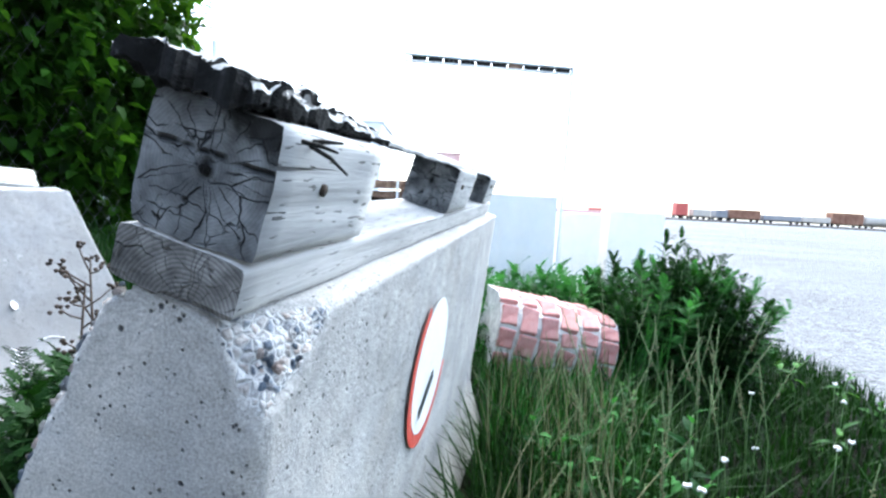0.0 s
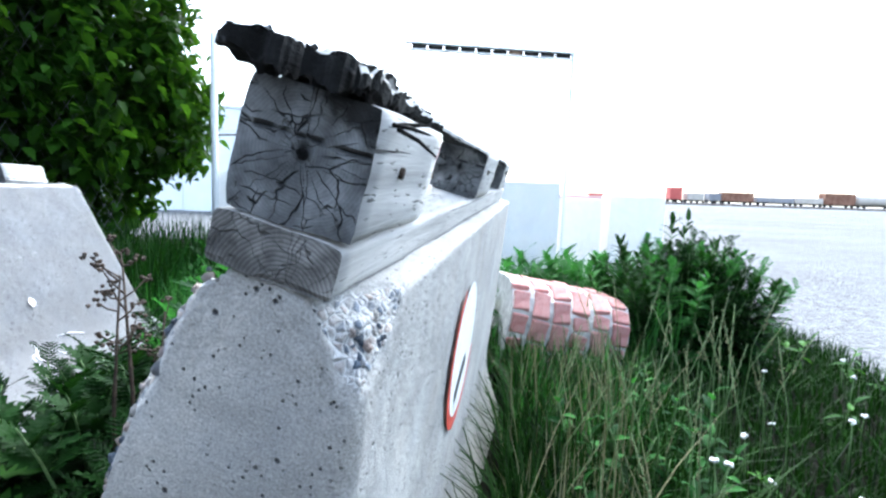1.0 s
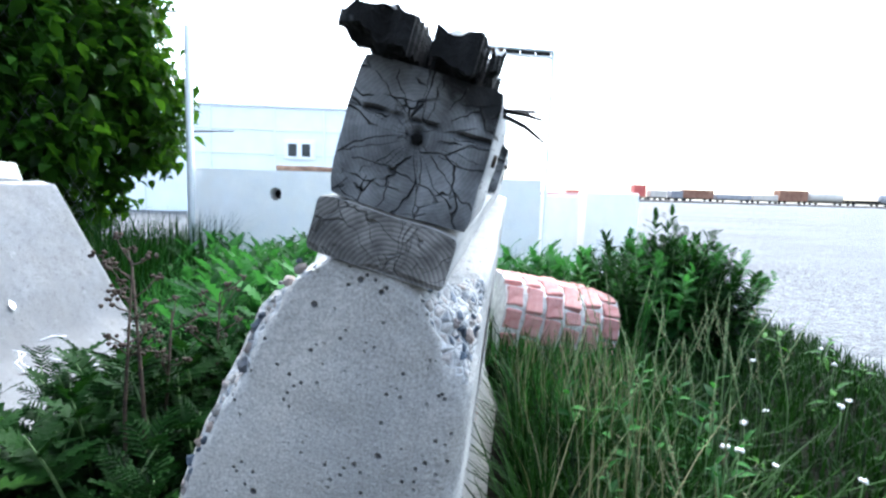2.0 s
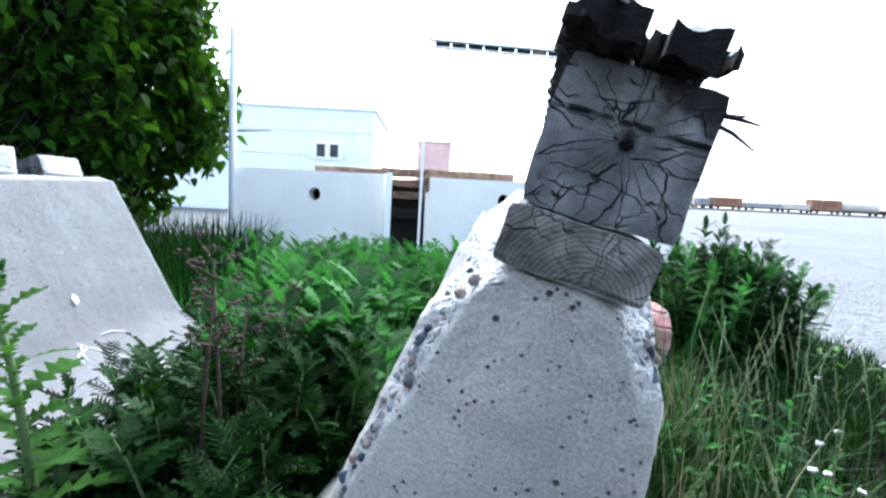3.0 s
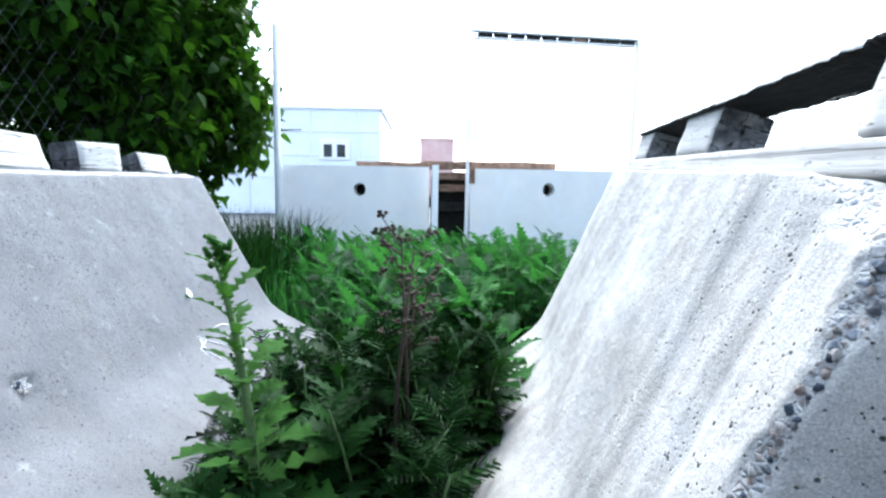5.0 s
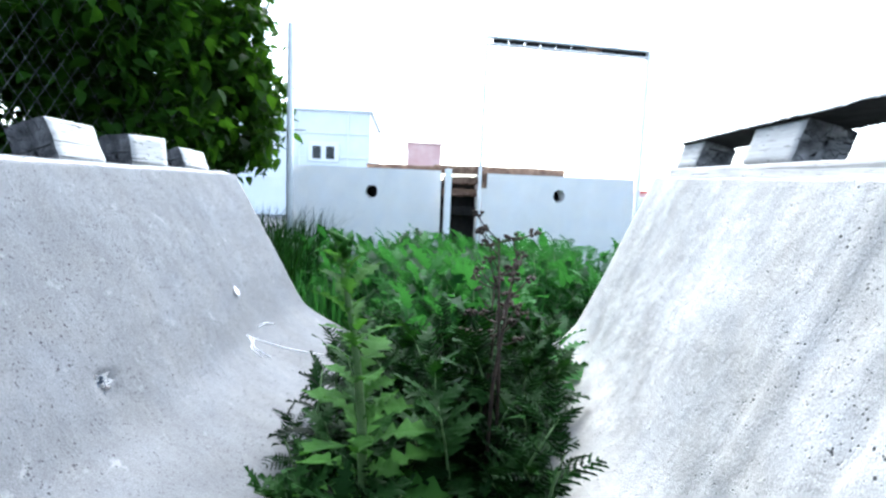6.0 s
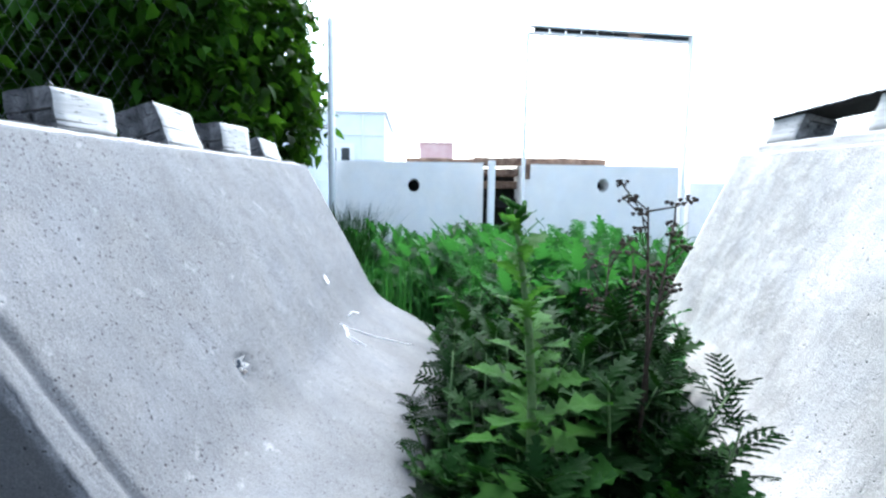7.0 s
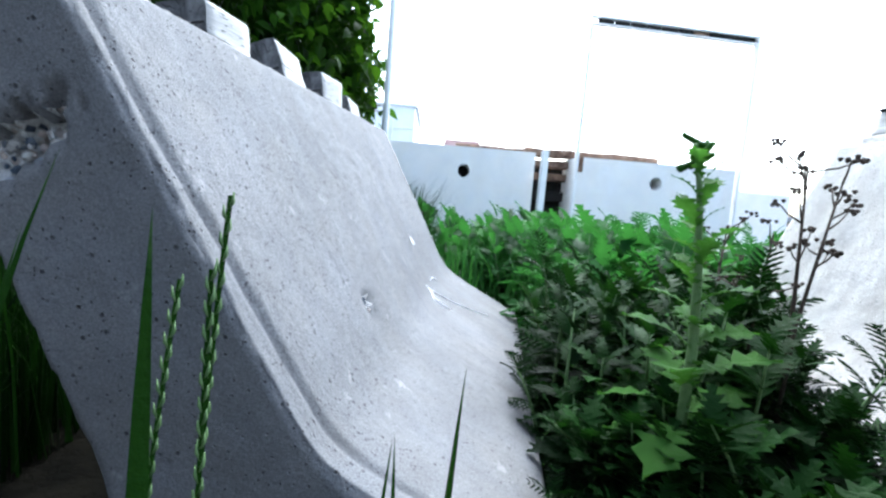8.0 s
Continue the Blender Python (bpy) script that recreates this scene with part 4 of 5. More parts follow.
def leaf_simple(n=5, width=0.3, fold=0.25, droop=0.3):
    """A pointed oval leaf, folded along its midrib."""
    v, f = [(0, 0, 0)], []
    for i in range(1, n):
        y = i / n
        w = width * math.sin(math.pi * y ** 0.75)
        z = -droop * y * y
        v += [(-w, y, z + fold * w), (0, y, z), (w, y, z + fold * w)]
    v.append((0, 1, -droop))
    f += [(0, 2, 1), (0, 3, 2)]
    for i in range(n - 2):
        a = 1 + 3 * i
        f += [(a, a + 1, a + 4), (a, a + 4, a + 3), (a + 1, a + 2, a + 5), (a + 1, a + 5, a + 4)]
    a = 1 + 3 * (n - 2)
    f += [(a, a + 1, len(v) - 1), (a + 1, a + 2, len(v) - 1)]
    return np.array(v), np.array(f)


def leaf_thistle(lobes=5):
    """A toothed, lobed leaf with a broad triangular tip."""
    v, f = [], []
    n = lobes * 2 + 1
    for i in range(n + 1):
        y = i / n
        body = 0.08 + 0.15 * y if y < 0.7 else 0.26 * (1 - (y - 0.7) / 0.3)
        w = body * (1.6 if i % 2 else 0.35) if y < 0.7 else body * (1.35 if i % 2 else 0.7)
        z = 0.15 * y - 0.5 * y * y
        v += [(-w, y + (0.03 if i % 2 else 0), z + 0.12 * w + 0.03 * (i % 2)), (0, y, z), (w, y + (0.03 if i % 2 else 0), z + 0.12 * w - 0.02 * (i % 2))]
    for i in range(n):
        a = 3 * i
        f += [(a, a + 1, a + 4), (a, a + 4, a + 3), (a + 1, a + 2, a + 5), (a + 1, a + 5, a + 4)]
    return np.array(v), np.array(f)


def leaf_lobed(pairs=4, width=0.34):
    """A broad blade cut into pointed lobes, with a large end lobe; two rows of triangles about the midrib."""
    v, f = [(0, 0, 0)], []
    n = pairs * 2 + 3
    for i in range(1, n):
        y = i / n
        body = width * math.sin(math.pi * min(1.0, 0.12 + 0.88 * y)) ** 0.7
        w = body * (1.0 if i % 2 == 0 else 0.34)
        reach = 0.09 if i % 2 == 0 else -0.02
        z = 0.12 * y - 0.48 * y * y
        v += [(-w, y + reach, z + 0.22 * w - 0.9 * w * w), (0, y, z), (w, y + reach, z + 0.22 * w - 0.9 * w * w)]
    v.append((0, 1.04, -0.38))
    f += [(0, 2, 1), (0, 3, 2)]
    for i in range(n - 2):
        a = 1 + 3 * i
        f += [(a, a + 1, a + 4), (a, a + 4, a + 3), (a + 1, a + 2, a + 5), (a + 1, a + 5, a + 4)]
    a = 1 + 3 * (n - 2)
    f += [(a, a + 1, len(v) - 1), (a + 1, a + 2, len(v) - 1)]
    return np.array(v), np.array(f)


def spin(yaw, pitch, roll=0.0):
    return np.array((Matrix.Rotation(yaw, 3, "Z") @ Matrix.Rotation(pitch, 3, "X") @ Matrix.Rotation(roll, 3, "Y")))


class Heap:
    """Collects many small leaves into one mesh."""

    def __init__(self):
        self.v, self.f, self.n = [], [], 0

    def add(self, leaf, at, rot, size):
        v, f = leaf
        self.v.append((v * size) @ rot.T + np.asarray(at))
        self.f.append(f + self.n)
        self.n += len(v)

    def mesh(self, name, mat, smooth=False):
        return mesh_np(name, np.concatenate(self.v), np.concatenate(self.f), mat, None, smooth)


PINNATE, OVAL, THISTLE, BROAD = leaf_pinnate(7, 0.34, 3), leaf_simple(4, 0.31, 0.3, 0.35), leaf_thistle(), leaf_simple(5, 0.2, 0.25, 0.5)
SMALL_PIN = leaf_pinnate(6, 0.30, 2)
LOBED, NARROW_LOBED = leaf_lobed(4, 0.36), leaf_lobed(5, 0.26)


def weed(name, x, y, height, leaves, size, mat, leaf, label, seed, lean=(0.0, 0.0), z0=0.0, spread=0.05, category="weed", stems=1, group="weeds between the barriers"):
    """A leafy plant: stems and one mesh of foliage."""
    r = np.random.default_rng(seed)
    w = thing(name, pose(x, y, z0), label, category, group)
    heap = Heap()
    for s in range(stems):
        bx, by = r.normal(0, spread, 2) if stems > 1 else (0, 0)
        h = height * r.uniform(0.75, 1.0) if stems > 1 else height
        ln = (lean[0] + r.normal(0, 0.05), lean[1] + r.normal(0, 0.05))
        pts = [(bx + ln[0] * t * t, by + ln[1] * t * t, h * t) for t in np.linspace(0, 1, 6)]
        part("stem", tube(pts, [0.006, 0.0055, 0.005, 0.004, 0.003, 0.0015], 5), M_STEM, w)
        for i in range(leaves):
            t = (0.12 + 0.88 * (i + r.random()) / leaves)
            at = (bx + ln[0] * t * t, by + ln[1] * t * t, h * t)
            up = 0.05 + 1.15 * t ** 2.2 + r.normal(0, 0.15)
            heap.add(leaf, at, spin(i * 2.4 + r.normal(0, 0.4), up, r.normal(0, 0.25)), size * (1.15 - 0.6 * t) * r.uniform(0.8, 1.15))
    part("foliage", heap.mesh("foliage", mat), None, w)
    return w


def in_gap(x, y):
    """Whether a place lies between the two barriers' feet."""
    return -1.25 + 0.117 * (y - 0.8) < x < -0.80 + 0.194 * (y - 0.43)


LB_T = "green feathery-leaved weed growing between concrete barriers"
rp = random.Random(21)
NEAR = [(-0.72, 1.19, 0.50, 24, 0.15), (-0.72, 1.26, 0.46, 22, 0.13), (-0.86, 1.10, 0.44, 22, 0.15), (-0.98, 1.36, 0.42, 22, 0.15), (-1.12, 1.24, 0.34, 20, 0.13), (-1.22, 1.30, 0.24, 14, 0.10),
        (-0.75, 1.45, 0.50, 22, 0.15), (-0.72, 1.60, 0.44, 20, 0.14), (-1.05, 1.55, 0.40, 20, 0.14), (-0.90, 1.70, 0.48, 22, 0.15), (-0.72, 0.98, 0.36, 20, 0.14), (-0.93, 0.95, 0.34, 20, 0.15),
        (-1.10, 1.05, 0.28, 18, 0.13), (-0.80, 1.02, 0.42, 22, 0.14), (-0.8, 0.80, 0.22, 18, 0.14), (-1.02, 0.80, 0.18, 16, 0.13), (-0.72, 0.88, 0.28, 18, 0.13), (-0.90, 1.22, 0.46, 22, 0.15),
        (-0.74, 1.40, 0.44, 20, 0.14), (-0.82, 1.33, 0.50, 22, 0.15), (-1.15, 0.90, 0.16, 14, 0.12), (-1.22, 1.12, 0.2, 16, 0.11), (-1.28, 1.22, 0.16, 14, 0.10), (-1.24, 0.98, 0.15, 14, 0.10),
        (-1.12, 1.42, 0.30, 18, 0.13), (-1.2, 1.55, 0.24, 16, 0.12), (-1.0, 0.66, 0.12, 12, 0.12), (-0.85, 0.62, 0.12, 12, 0.12), (-0.7, 0.7, 0.14, 12, 0.12), (-1.2, 0.75, 0.1, 12, 0.11)]
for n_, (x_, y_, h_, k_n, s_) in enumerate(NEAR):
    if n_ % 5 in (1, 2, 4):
        weed("mugwort", x_, y_, h_, int(k_n * 1.1), s_ * 0.95, M_SHADED, LOBED, "green weed with broad lobed leaves between barriers", 140 + n_, (rp.uniform(-0.06, 0.06), rp.uniform(-0.08, 0.04)))
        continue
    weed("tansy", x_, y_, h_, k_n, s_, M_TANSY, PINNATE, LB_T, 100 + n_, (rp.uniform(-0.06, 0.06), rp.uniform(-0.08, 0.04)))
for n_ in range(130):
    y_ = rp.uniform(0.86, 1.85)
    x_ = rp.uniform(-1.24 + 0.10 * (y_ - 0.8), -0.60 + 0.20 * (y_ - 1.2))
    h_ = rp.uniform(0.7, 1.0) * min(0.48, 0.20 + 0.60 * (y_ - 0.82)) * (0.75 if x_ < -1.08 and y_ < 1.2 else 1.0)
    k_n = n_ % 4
    weed("mugwort" if k_n else "tansy", x_, y_, h_, 20, rp.uniform(0.10, 0.15), (M_TANSY, M_SHADED, M_TANSY, M_SHADED)[k_n], (PINNATE, LOBED, NARROW_LOBED, LOBED)[k_n],
         "green weed with broad lobed leaves, shade in its leaf colour" if k_n else LB_T, 2100 + n_, (rp.uniform(-0.06, 0.08), rp.uniform(-0.08, 0.04)))
for n_ in range(150):
    y_ = 1.75 + 2.6 * (n_ / 150) + rp.uniform(-0.1, 0.1)
    x_ = rp.uniform(-1.75 if y_ > 2.75 else -1.05, 0.1 if y_ > 2.5 else -0.3) if n_ % 3 else rp.uniform(-1.05, 0.3)
    if y_ < 2.6 and not in_gap(x_, y_):
        continue
    weed("tansy", x_, y_, rp.uniform(0.42, 0.60) - 0.02 * max(0, y_ - 3), 15, rp.uniform(0.18, 0.24), M_LUSH, (SMALL_PIN, LOBED, NARROW_LOBED)[n_ % 3], "bright green leafy weed in the overgrown verge", 300 + n_, stems=2, spread=0.06)

# the tall sow thistle
thistle = thing("sow_thistle", pose(-1.06, 0.99, -0.045), "tall pale green sow thistle with toothed leaves", "thistle")
pts_ = [(0.02, 0.03, 0.0), (0.01, 0.02, 0.25), (0.005, 0.0, 0.46), (-0.01, -0.01, 0.62), (-0.03, -0.02, 0.74), (-0.04, -0.02, 0.775)]
part("stem", tube(pts_, [0.011, 0.010, 0.009, 0.007, 0.005, 0.003], 8), M_STEM, thistle)
th_mesh = mesh_np("leaf", *THISTLE, M_THISTLE)
rt = random.Random(3)
for i in range(46):
    t = 0.18 + 0.82 * (i / 45) ** 0.8
    z_ = 0.775 * t
    j = max(k for k in range(6) if pts_[k][2] <= z_ + 1e-6)
    a, b = pts_[j], pts_[min(j + 1, 5)]
    q = 0 if a == b else (z_ - a[2]) / (b[2] - a[2])
    at = Vector(a).lerp(Vector(b), q)
    s_ = (0.15 * (1 - t) + 0.06) * rt.uniform(0.65, 1.25) * (0.7 if i % 4 == 0 else 1)
    lf = part("leaf", th_mesh, None, thistle)
    lf.matrix_local = Matrix.Translation(at) @ Matrix.Rotation(i * 2.4 + rt.uniform(-0.3, 0.3), 4, "Z") @ Matrix.Rotation(0.25 + 0.95 * t ** 2 + rt.uniform(-0.3, 0.3), 4, "X") @ Matrix.Rotation(rt.uniform(-0.4, 0.4), 4, "Y") @ Matrix.Scale(s_, 4)
for k in range(7):
    part("bud", tube([(-0.04 + rt.uniform(-0.02, 0.02), -0.02 + rt.uniform(-0.02, 0.02), 0.765 + 0.006 * k), (-0.04 + rt.uniform(-0.025, 0.025), -0.02 + rt.uniform(-0.02, 0.02), 0.785 + 0.006 * k)], [0.007, 0.004], 6), M_THISTLE, thistle)


def dead_stalk(x, y, h, lean, seed, heads=9):
    """Last year's dry stalk with branching flat heads."""
    r = random.Random(seed)
    d = thing("dead_stalk", pose(x, y, 0), "dry brown weed stalk with withered flower heads", "dead stalk", "dead stalks")
    top = Vector((lean[0], lean[1], h))
    kink = Vector((lean[0] * 0.3, lean[1] * 0.3, h * 0.6))
    part("stem", tube([(0, 0, 0), tuple(kink), tuple(top)], [0.005, 0.0045, 0.002], 6), M_STALK, d)
    for i in range(heads):
        t = r.uniform(0.72, 1.0)
        a = kink.lerp(top, (t - 0.6) / 0.4)
        b = a + Vector((r.uniform(-0.07, 0.07), r.uniform(-0.06, 0.06), r.uniform(0.02, 0.07)))
        br = part("branch", tube([tuple(a), tuple(a.lerp(b, 0.6) + Vector((0, 0, -0.005))), tuple(b)], [0.0022, 0.0018, 0.0014], 4), M_STALK, d)
        fl = []
        for k in range(6):
            c = b + Vector((r.uniform(-0.014, 0.014), r.uniform(-0.014, 0.014), r.uniform(-0.004, 0.008)))
            fl.append(tube([tuple(c + Vector((0, 0, -0.005))), tuple(c), tuple(c + Vector((0, 0, 0.003)))], [0.0015, 0.0055, 0.003], 6))
        part("flower_head", join(fl), M_STALK, br, "withered brown flower cluster")


for a_ in ((-0.80, 1.13, 0.74, (0.05, -0.03), 1), (-0.76, 1.16, 0.76, (-0.02, 0.0), 2), (-0.78, 1.28, 0.62, (0.03, 0.0), 4), (-0.74, 1.52, 0.62, (0.02, 0.0), 5), (0.03, 0.78, 0.34, (0.06, -0.02), 6)):
    dead_stalk(*a_)

# ---- tree beyond the fence ----
tree = thing("tree", pose(-3.6, 5.0, 0), "leafy broad-crowned tree growing through the fence", "tree")
limbs = []
rt = random.Random(8)
part("trunk", tube([(0, 0, -0.1), (0.05, 0.02, 0.8), (0.0, 0.1, 1.7), (0.1, 0.1, 2.8), (0.1, 0.2, 4.0)], [0.14, 0.11, 0.09, 0.06, 0.02], 10), M_BARK, tree)
for k in range(24):
    a = rt.uniform(0, 6.28)
    z_ = rt.uniform(0.5, 3.2)
    l_ = rt.uniform(0.9, 1.9)
    limbs.append(tube([(0.03, 0.05, z_), (l_ * 0.5 * math.cos(a), l_ * 0.5 * math.sin(a), z_ + 0.25), (l_ * math.cos(a), l_ * math.sin(a), z_ + 0.35)], [0.035, 0.02, 0.006], 5))
for lm in limbs:
    part("limb", lm, M_BARK, tree)
r = np.random.default_rng(4)
heap = Heap()
# sprays of leaves round the crown, thick at its outside, with an uneven outline
LOBES = ((-2.95, 4.2, 1.75, 0.75, 0.62), (-2.62, 4.35, 1.95, 0.5, 0.55), (-2.50, 4.45, 1.35, 0.42, 0.38), (-2.75, 3.75, 1.35, 0.42, 0.45), (-3.0, 3.7, 2.0, 0.55, 0.5), (-3.4, 3.9, 1.5, 0.8, 0.75), (-2.9, 4.2, 2.6, 0.8, 0.7), (-4.1, 3.6, 1.6, 1.0, 1.0), (-3.5, 4.2, 3.0, 0.9, 0.6),
         (-4.6, 2.9, 1.6, 1.0, 1.1), (-3.2, 4.3, 0.75, 0.7, 0.4), (-5.2, 2.4, 1.5, 1.2, 1.2), (-4.3, 4.4, 2.6, 1.3, 1.0), (-2.42, 4.75, 1.6, 0.34, 0.35),
         # Unseen lobes, added to cut sky light coming from the left.
         (-5.6, 1.2, 1.4, 1.2, 1.3), (-5.9, -0.4, 1.4, 1.2, 1.4), (-5.2, 1.6, 2.8, 1.1, 1.0), (-6.0, 0.2, 3.0, 1.2, 1.0))
for cx, cy, cz, rr, rz in LOBES:
    n_spray = int(540 * rr * rr) + 50
    for _ in range(n_spray):
        d = r.normal(0, 1, 3)
        d /= np.linalg.norm(d)
        rad = r.uniform(0.55, 1.06) ** 0.6
        c = np.array((cx, cy, cz)) + d * rad * np.array((rr, rr, rz))
        c += 0.07 * np.array(noise.noise_vector(Vector(c) * 2.5))
        for _k in range(r.integers(5, 9)):
            at = c + r.normal(0, 0.07, 3) - np.array((3.6, 5.0, 0)) * np.array((-1, 1, 0))
            if at[2] < 0.1:
                continue
            heap.add(OVAL, at, spin(r.uniform(0, 6.28), r.uniform(-1.0, 0.25), r.normal(0, 0.4)), r.uniform(0.075, 0.135))
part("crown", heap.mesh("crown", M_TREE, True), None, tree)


# ---- grass ----
def blades(spots, hmin, hmax, width, bend, rg):
    """Curved tapering blades, one triangle strip each."""
    n = len(spots)
    h = rg.uniform(hmin, hmax, n) if np.isscalar(hmin) else rg.uniform(hmin, hmax)
    a = rg.uniform(0, 6.2832, n)
    d = np.stack((np.cos(a), np.sin(a)), 1)
    s = np.stack((-np.sin(a), np.cos(a)), 1)
    b = np.abs(rg.normal(0, bend, n)) * h
    w = width * rg.uniform(0.6, 1.3, n)
    v = np.zeros((n, 7, 3))
    for k, (t, ww) in enumerate(((0, 1.0), (0.4, 0.9), (0.75, 0.55))):
        c = spots[:, :2] + d * (b * t * t)[:, None]
        z = spots[:, 2] + h * t * (1 - 0.12 * t)
        for q, sg in enumerate((-1, 1)):
            v[:, 2 * k + q, :2] = c + s * (sg * w * ww / 2)[:, None]
            v[:, 2 * k + q, 2] = z
    v[:, 6, :2] = spots[:, :2] + d * b[:, None]
    v[:, 6, 2] = spots[:, 2] + h * 0.9
    base = np.array([(0, 1, 3), (0, 3, 2), (2, 3, 5), (2, 5, 4), (4, 5, 6)])
    f = (base[None] + 7 * np.arange(n)[:, None, None]).reshape(-1, 3)
    return v.reshape(-1, 3), f


def spots_in(n, x0, x1, y0, y1, keep, rg):
    p = np.stack((rg.uniform(x0, x1, n), rg.uniform(y0, y1, n)), 1)
    p = np.array([(x, y, verge_z(x, y) - 0.01) for x, y in p if keep(x, y)])
    return p


def right_side(x, y):
    return x > (-0.06 + 0.19 * (y - 0.43) if y < 2.3 else -0.6) and x < verge_edge(y) - 0.02 + 0.1 * noise.noise(Vector((x * 5, y * 5, 1))) and math.hypot(x - 0.56, y - 2.67) > 0.25


rg = np.random.default_rng(12)
sp = spots_in(30000, -0.15, 3.2, 0.1, 5.5, right_side, rg)
hh = 0.10 + 0.22 * np.exp(-np.maximum(0, sp[:, 0] - 0.25) / 0.45) + 0.05 * rg.random(len(sp))
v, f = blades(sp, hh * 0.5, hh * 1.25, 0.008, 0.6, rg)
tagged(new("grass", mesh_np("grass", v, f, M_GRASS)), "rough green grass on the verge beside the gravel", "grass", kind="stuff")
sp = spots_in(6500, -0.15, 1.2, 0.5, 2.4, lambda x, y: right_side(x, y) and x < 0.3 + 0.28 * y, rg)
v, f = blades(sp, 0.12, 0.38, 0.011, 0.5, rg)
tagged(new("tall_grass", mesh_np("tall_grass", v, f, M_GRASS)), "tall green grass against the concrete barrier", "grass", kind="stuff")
sp = spots_in(320, 0.05, 0.8, 0.7, 2.2, lambda x, y: right_side(x, y) and x < 0.3 + 0.22 * y, rg)
v, f = blades(sp, 0.25, 0.6, 0.004, 0.3, rg)
tagged(new("dry_grass", mesh_np("dry_grass", v, f, M_DRYGRASS)), "dry straw-coloured grass stems beside the barrier", "grass", kind="stuff")
sp = spots_in(9000, -2.6, 1.2, 1.9, 4.5, lambda x, y: in_gap(x, y) or y > 2.55 or x < -2.3 + 0.1 * y and x > -4, rg)
v, f = blades(sp, 0.2, 0.55, 0.010, 0.35, rg)
tagged(new("grass", mesh_np("grass", v, f, M_LUSH)), "lush green grass among the weeds by the blocks", "grass", kind="stuff")
sp = spots_in(2000, -2.45, -1.6, 2.6, 4.35, lambda x, y: True, rg)
v, f = blades(sp, 0.4, 0.85, 0.012, 0.35, rg)
tagged(new("tall_grass", mesh_np("tall_grass", v, f, M_SHADED)), "tall green grass under the tree by the fence", "grass", kind="stuff")

sp = spots_in(1500, 0.1, 0.85, 1.5, 2.42, lambda x, y: right_side(x, y) and x < 0.35 + 0.2 * y, rg)
v, f = blades(sp, 0.14, 0.36, 0.007, 0.4, rg)
tagged(new("tall_grass", mesh_np("tall_grass", v, f, M_LUSH)), "tall green grass in front of fallen brickwork", "grass", kind="stuff")
sp = spots_in(6000, -3.6, -2.3, 0.7, 3.2, lambda x, y: x < -2.42 + 0.1 * y, rg)
v, f = blades(sp, 0.3, 0.8, 0.009, 0.3, rg)
tagged(new("tall_grass", mesh_np("tall_grass", v, f, M_GRASS)), "tall dark grass behind the second barrier", "grass", kind="stuff")

sp = spots_in(2600, -2.9, -1.75, 0.05, 0.95, lambda x, y: x < -2.35 + 0.1 * y and y > 0.45, rg)
v, f = blades(sp, 0.12, 0.4, 0.008, 0.45, rg)
tagged(new("grass", mesh_np("grass", v, f, M_GRASS)), "dark rough grass at the foot of the barrier", "grass", kind="stuff")

# bush and leafy weeds on the verge
for n_ in range(60):
    a = rp.uniform(0, 6.28)
    q = rp.uniform(0, 1) ** 0.5
    x_, y_ = 1.33 + 0.34 * q * math.cos(a), 2.95 + 0.36 * q * math.sin(a)
    weed("bush", x_, y_, 0.82 * (1 - 0.34 * q * q) * rp.uniform(0.9, 1.03), 44, 0.12, M_SHADED if n_ % 3 else M_LUSH, NARROW_LOBED if n_ % 2 else SMALL_PIN, "dense dark green feathery weed clump on the verge", 700 + n_, (0.12 * math.cos(a) * q, 0.12 * math.sin(a) * q), stems=2, spread=0.05, category="bush", group="weed clump")
for n_ in range(14):
    weed("tansy", rp.uniform(0.42, 1.0), rp.uniform(3.05, 3.7), rp.uniform(0.5, 0.66), 16, 0.17, M_LUSH, LOBED, "green feathery weed behind the fallen brickwork", 800 + n_, stems=2, group="weeds on the verge")
for n_ in range(16):
    y_ = rp.uniform(1.2, 3.0)
    weed("broad_weed", rp.uniform(0.7, 2.3), y_, rp.uniform(0.1, 0.22), 8, 0.1, M_THISTLE, BROAD, "small broad-leaved weed in the grass", 900 + n_, group="weeds on the verge")


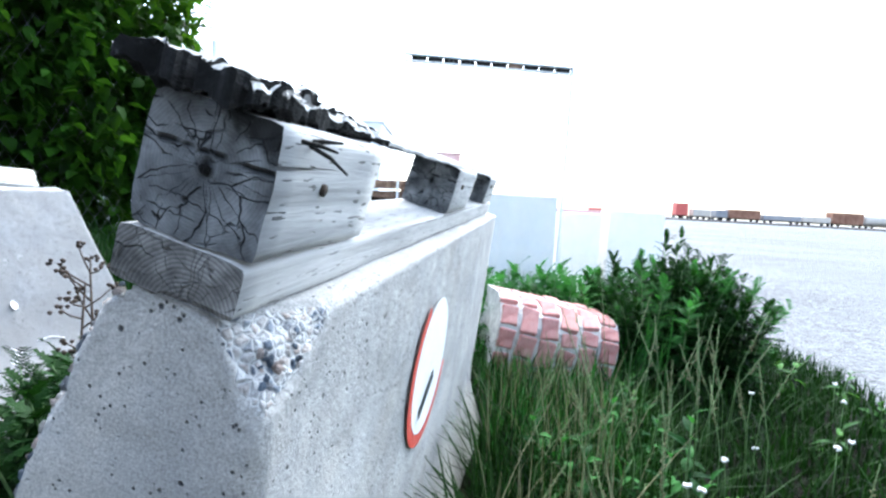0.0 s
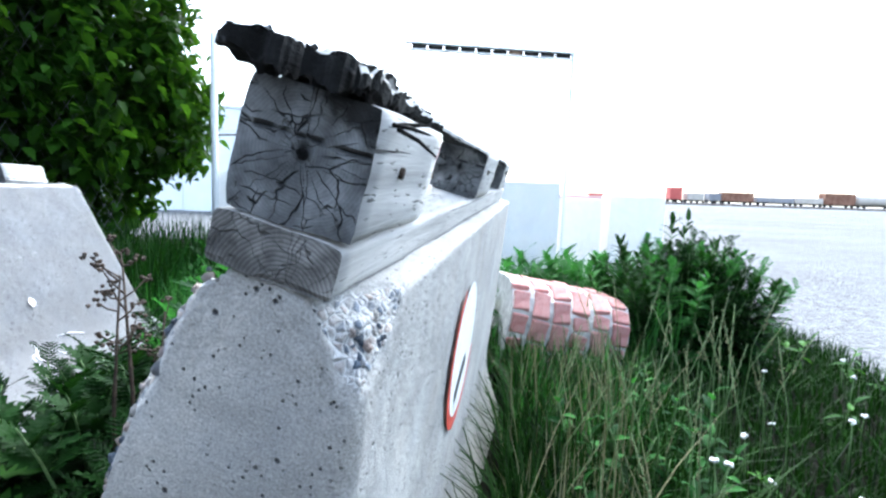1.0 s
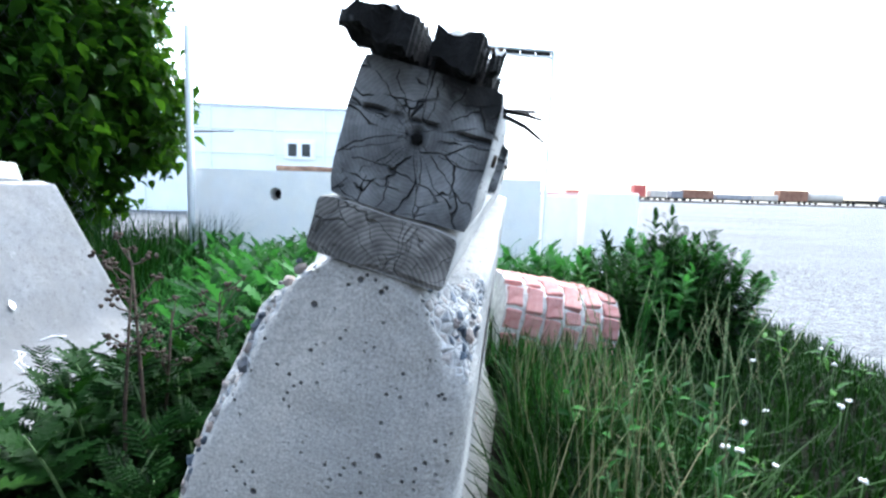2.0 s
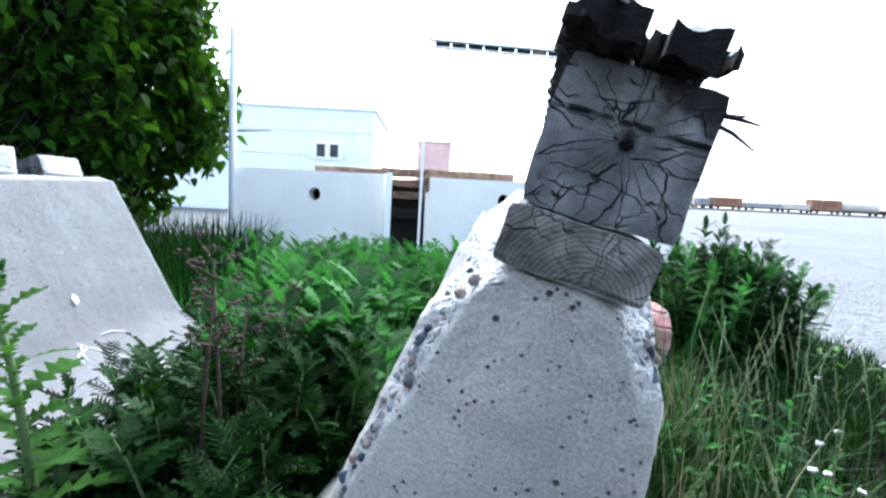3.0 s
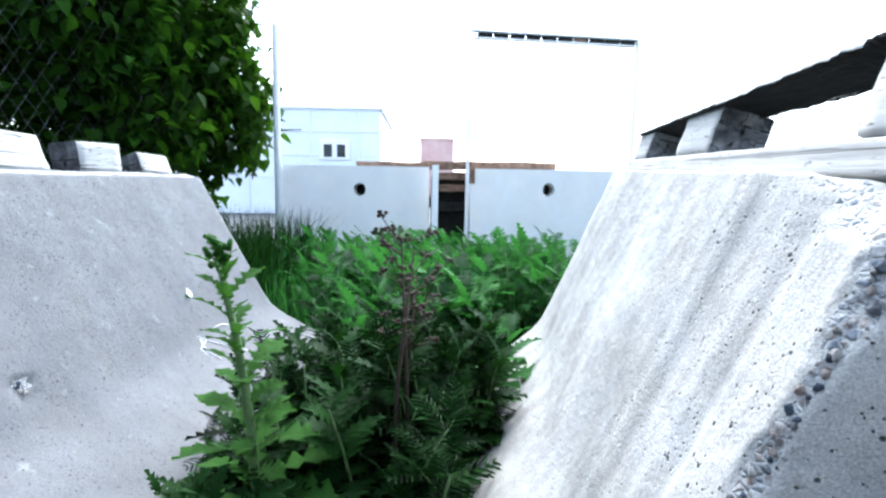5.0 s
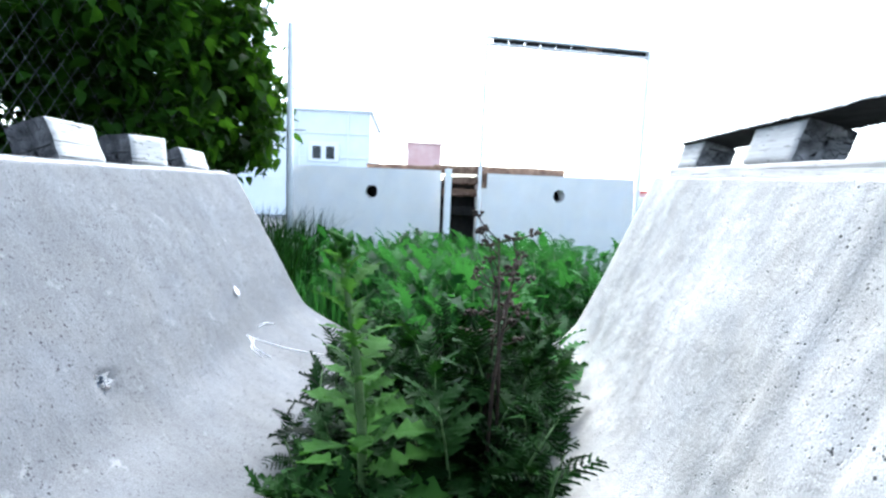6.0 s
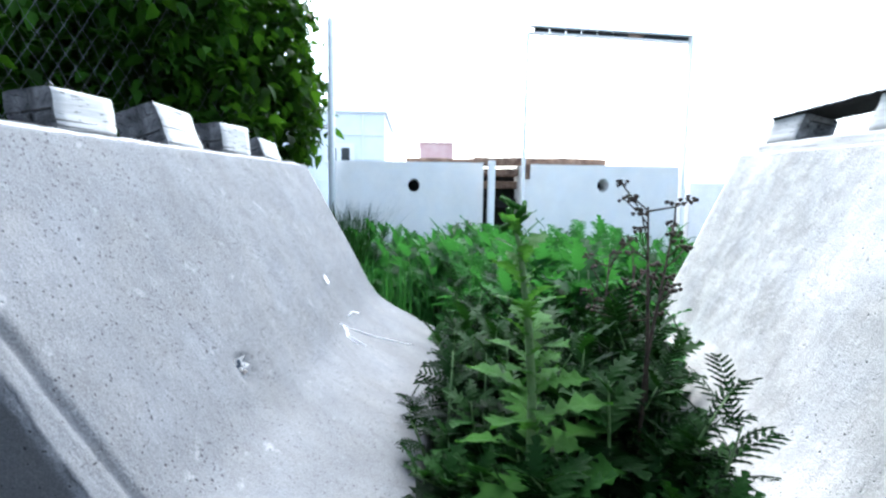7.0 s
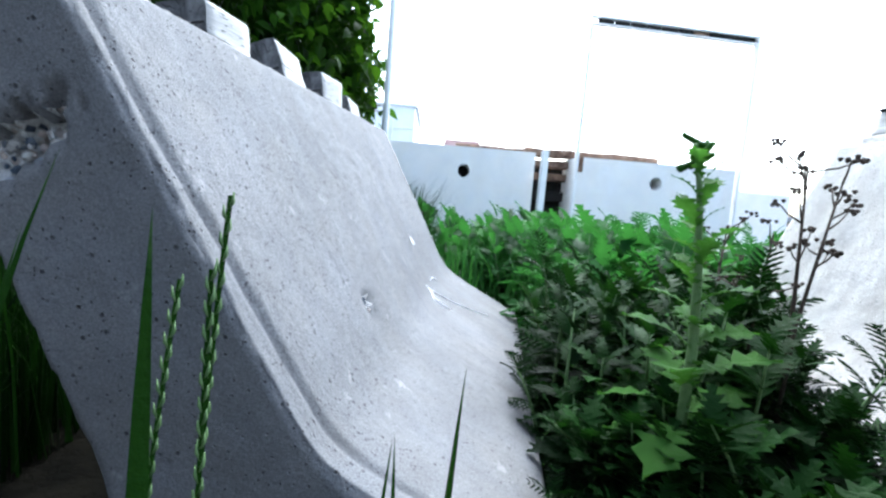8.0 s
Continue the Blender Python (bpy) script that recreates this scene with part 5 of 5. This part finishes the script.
for n_ in range(22):
    y_ = rp.uniform(0.75, 1.8)
    x_ = rp.uniform(0.08, 0.55) + 0.19 * (y_ - 0.43)
    if math.hypot(x_ - 0.56, y_ - 2.67) < 0.3:
        continue
    weed("leafy_weed", x_, y_, rp.uniform(0.22, 0.42), 16, rp.uniform(0.06, 0.1), M_LUSH, BROAD, "slender leafy green weed standing in tall grass", 1200 + n_, (rp.uniform(-0.08, 0.08), rp.uniform(-0.06, 0.06)), group="weeds on the verge")
for n_ in range(48):
    y_ = rp.uniform(0.8, 2.3)
    x_ = rp.uniform(0.05, 0.9) + 0.19 * (y_ - 0.43)
    if math.hypot(x_ - 0.56, y_ - 2.67) < 0.3:
        continue
    g_ = thing("grass_stalk", pose(x_, y_, 0), "tall flowering grass stalk with a pale seed head", "grass stalk", "seeding grass")
    h_, lx, ly = rp.uniform(0.4, 0.62), rp.uniform(-0.12, 0.12), rp.uniform(-0.1, 0.1)
    part("stem", tube([(0, 0, 0), (lx * 0.2, ly * 0.2, h_ * 0.6), (lx, ly, h_)], [0.002, 0.0016, 0.001], 4), M_STEM, g_)
    sd = []
    for k in range(24):
        t = 0.72 + 0.28 * k / 24
        p_ = Vector((lx * t * t, ly * t * t, h_ * t))
        o_ = Vector((rp.uniform(-1, 1), rp.uniform(-1, 1), 0.8)) * 0.010 * (1.1 - (t - 0.72) / 0.28)
        sd.append(tube([tuple(p_), tuple(p_ + o_ * 0.6), tuple(p_ + o_)], [0.0008, 0.0022, 0.0005], 4))
    part("seed_head", join(sd), M_DRYGRASS, g_, "pale straw seed head")


def clover(x, y, h, seed):
    r = random.Random(seed)
    c = thing("white_flower", pose(x, y, verge_z(x, y)), "small white wild flower on a thin stem", "flower", "white flowers")
    lx, ly = r.uniform(-0.03, 0.03), r.uniform(-0.03, 0.03)
    part("stem", tube([(0, 0, 0), (lx * 0.4, ly * 0.4, h * 0.6), (lx, ly, h)], [0.002, 0.0017, 0.0014], 4), M_STEM, c)
    fl = []
    for k in range(7):
        a = 6.28 * k / 6
        d = 0.007 if k < 6 else 0
        p = Vector((lx + d * math.cos(a), ly + d * math.sin(a), h + r.uniform(-0.003, 0.005)))
        fl.append(tube([tuple(p + Vector((0, 0, -0.004))), tuple(p), tuple(p + Vector((0, 0, 0.005)))], [0.001, 0.0055, 0.002], 5))
    part("flower_head", join(fl), M_PETAL, c, "white petals")


for n_, (x_, y_) in enumerate(((0.625, 1.16), (0.64, 1.17), (0.80, 1.25), (0.9, 1.5), (1.1, 1.7), (1.3, 1.6), (1.25, 2.0), (1.5, 1.8), (0.72, 0.98), (1.7, 2.1), (1.0, 1.2), (1.9, 2.4))):
    clover(x_, y_, 0.30 if n_ < 2 else rp.uniform(0.16, 0.28), n_)


def near_grass(x, y, h, w, lean, label, seeds=False, lift=0.0):
    g = thing("grass_sprig", pose(x, y, lift), label, "grass", "single sprigs by the barrier")
    v_, f_ = [], []
    for k in range(9):
        t = k / 8
        ww = w * (1 - t ** 3) * 0.5 if not seeds else 0.0022
        v_ += [(lean[0] * t * t - ww, lean[1] * t * t, h * t), (lean[0] * t * t, lean[1] * t * t - ww * 0.35, h * t), (lean[0] * t * t + ww, lean[1] * t * t, h * t)]
    for k in range(8):
        a = 3 * k
        f_ += [(a, a + 1, a + 4), (a, a + 4, a + 3), (a + 1, a + 2, a + 5), (a + 1, a + 5, a + 4)]
    part("blade", mesh_np("blade", v_, f_, M_GRASS, None, True), None, g)
    if seeds:
        sd = []
        for k in range(26):
            t = 0.55 + 0.45 * k / 26
            s = 1 if k % 2 else -1
            p = Vector((lean[0] * t * t, lean[1] * t * t, h * t))
            sd.append(tube([tuple(p), tuple(p + Vector((s * 0.003, 0, 0.006))), tuple(p + Vector((s * 0.0035, 0, 0.014)))], [0.001, 0.0018, 0.0005], 4))
        part("seed_head", join(sd), M_STEM, g, "green seed spike")


BL = "green grass blade standing before the concrete barrier"
near_grass(-1.735, 0.50, 0.62, 0.024, (0.0, 0.02), BL)
near_grass(-1.752, 0.52, 0.56, 0.005, (0.03, 0.02), BL, True)
near_grass(-1.697, 0.52, 0.57, 0.005, (0.0, 0.02), BL, True)
near_grass(-1.708, 0.53, 0.63, 0.005, (0.02, 0.02), BL, True)
near_grass(-1.98, 0.58, 0.66, 0.014, (0.12, 0.02), BL)
near_grass(-1.96, 0.56, 0.60, 0.010, (0.10, 0.0), BL)
near_grass(-1.56, 0.52, 0.45, 0.010, (0.02, 0.0), BL)
near_grass(-1.53, 0.55, 0.44, 0.010, (-0.01, 0.0), BL)
near_grass(-1.50, 0.53, 0.51, 0.011, (0.015, 0.0), BL)
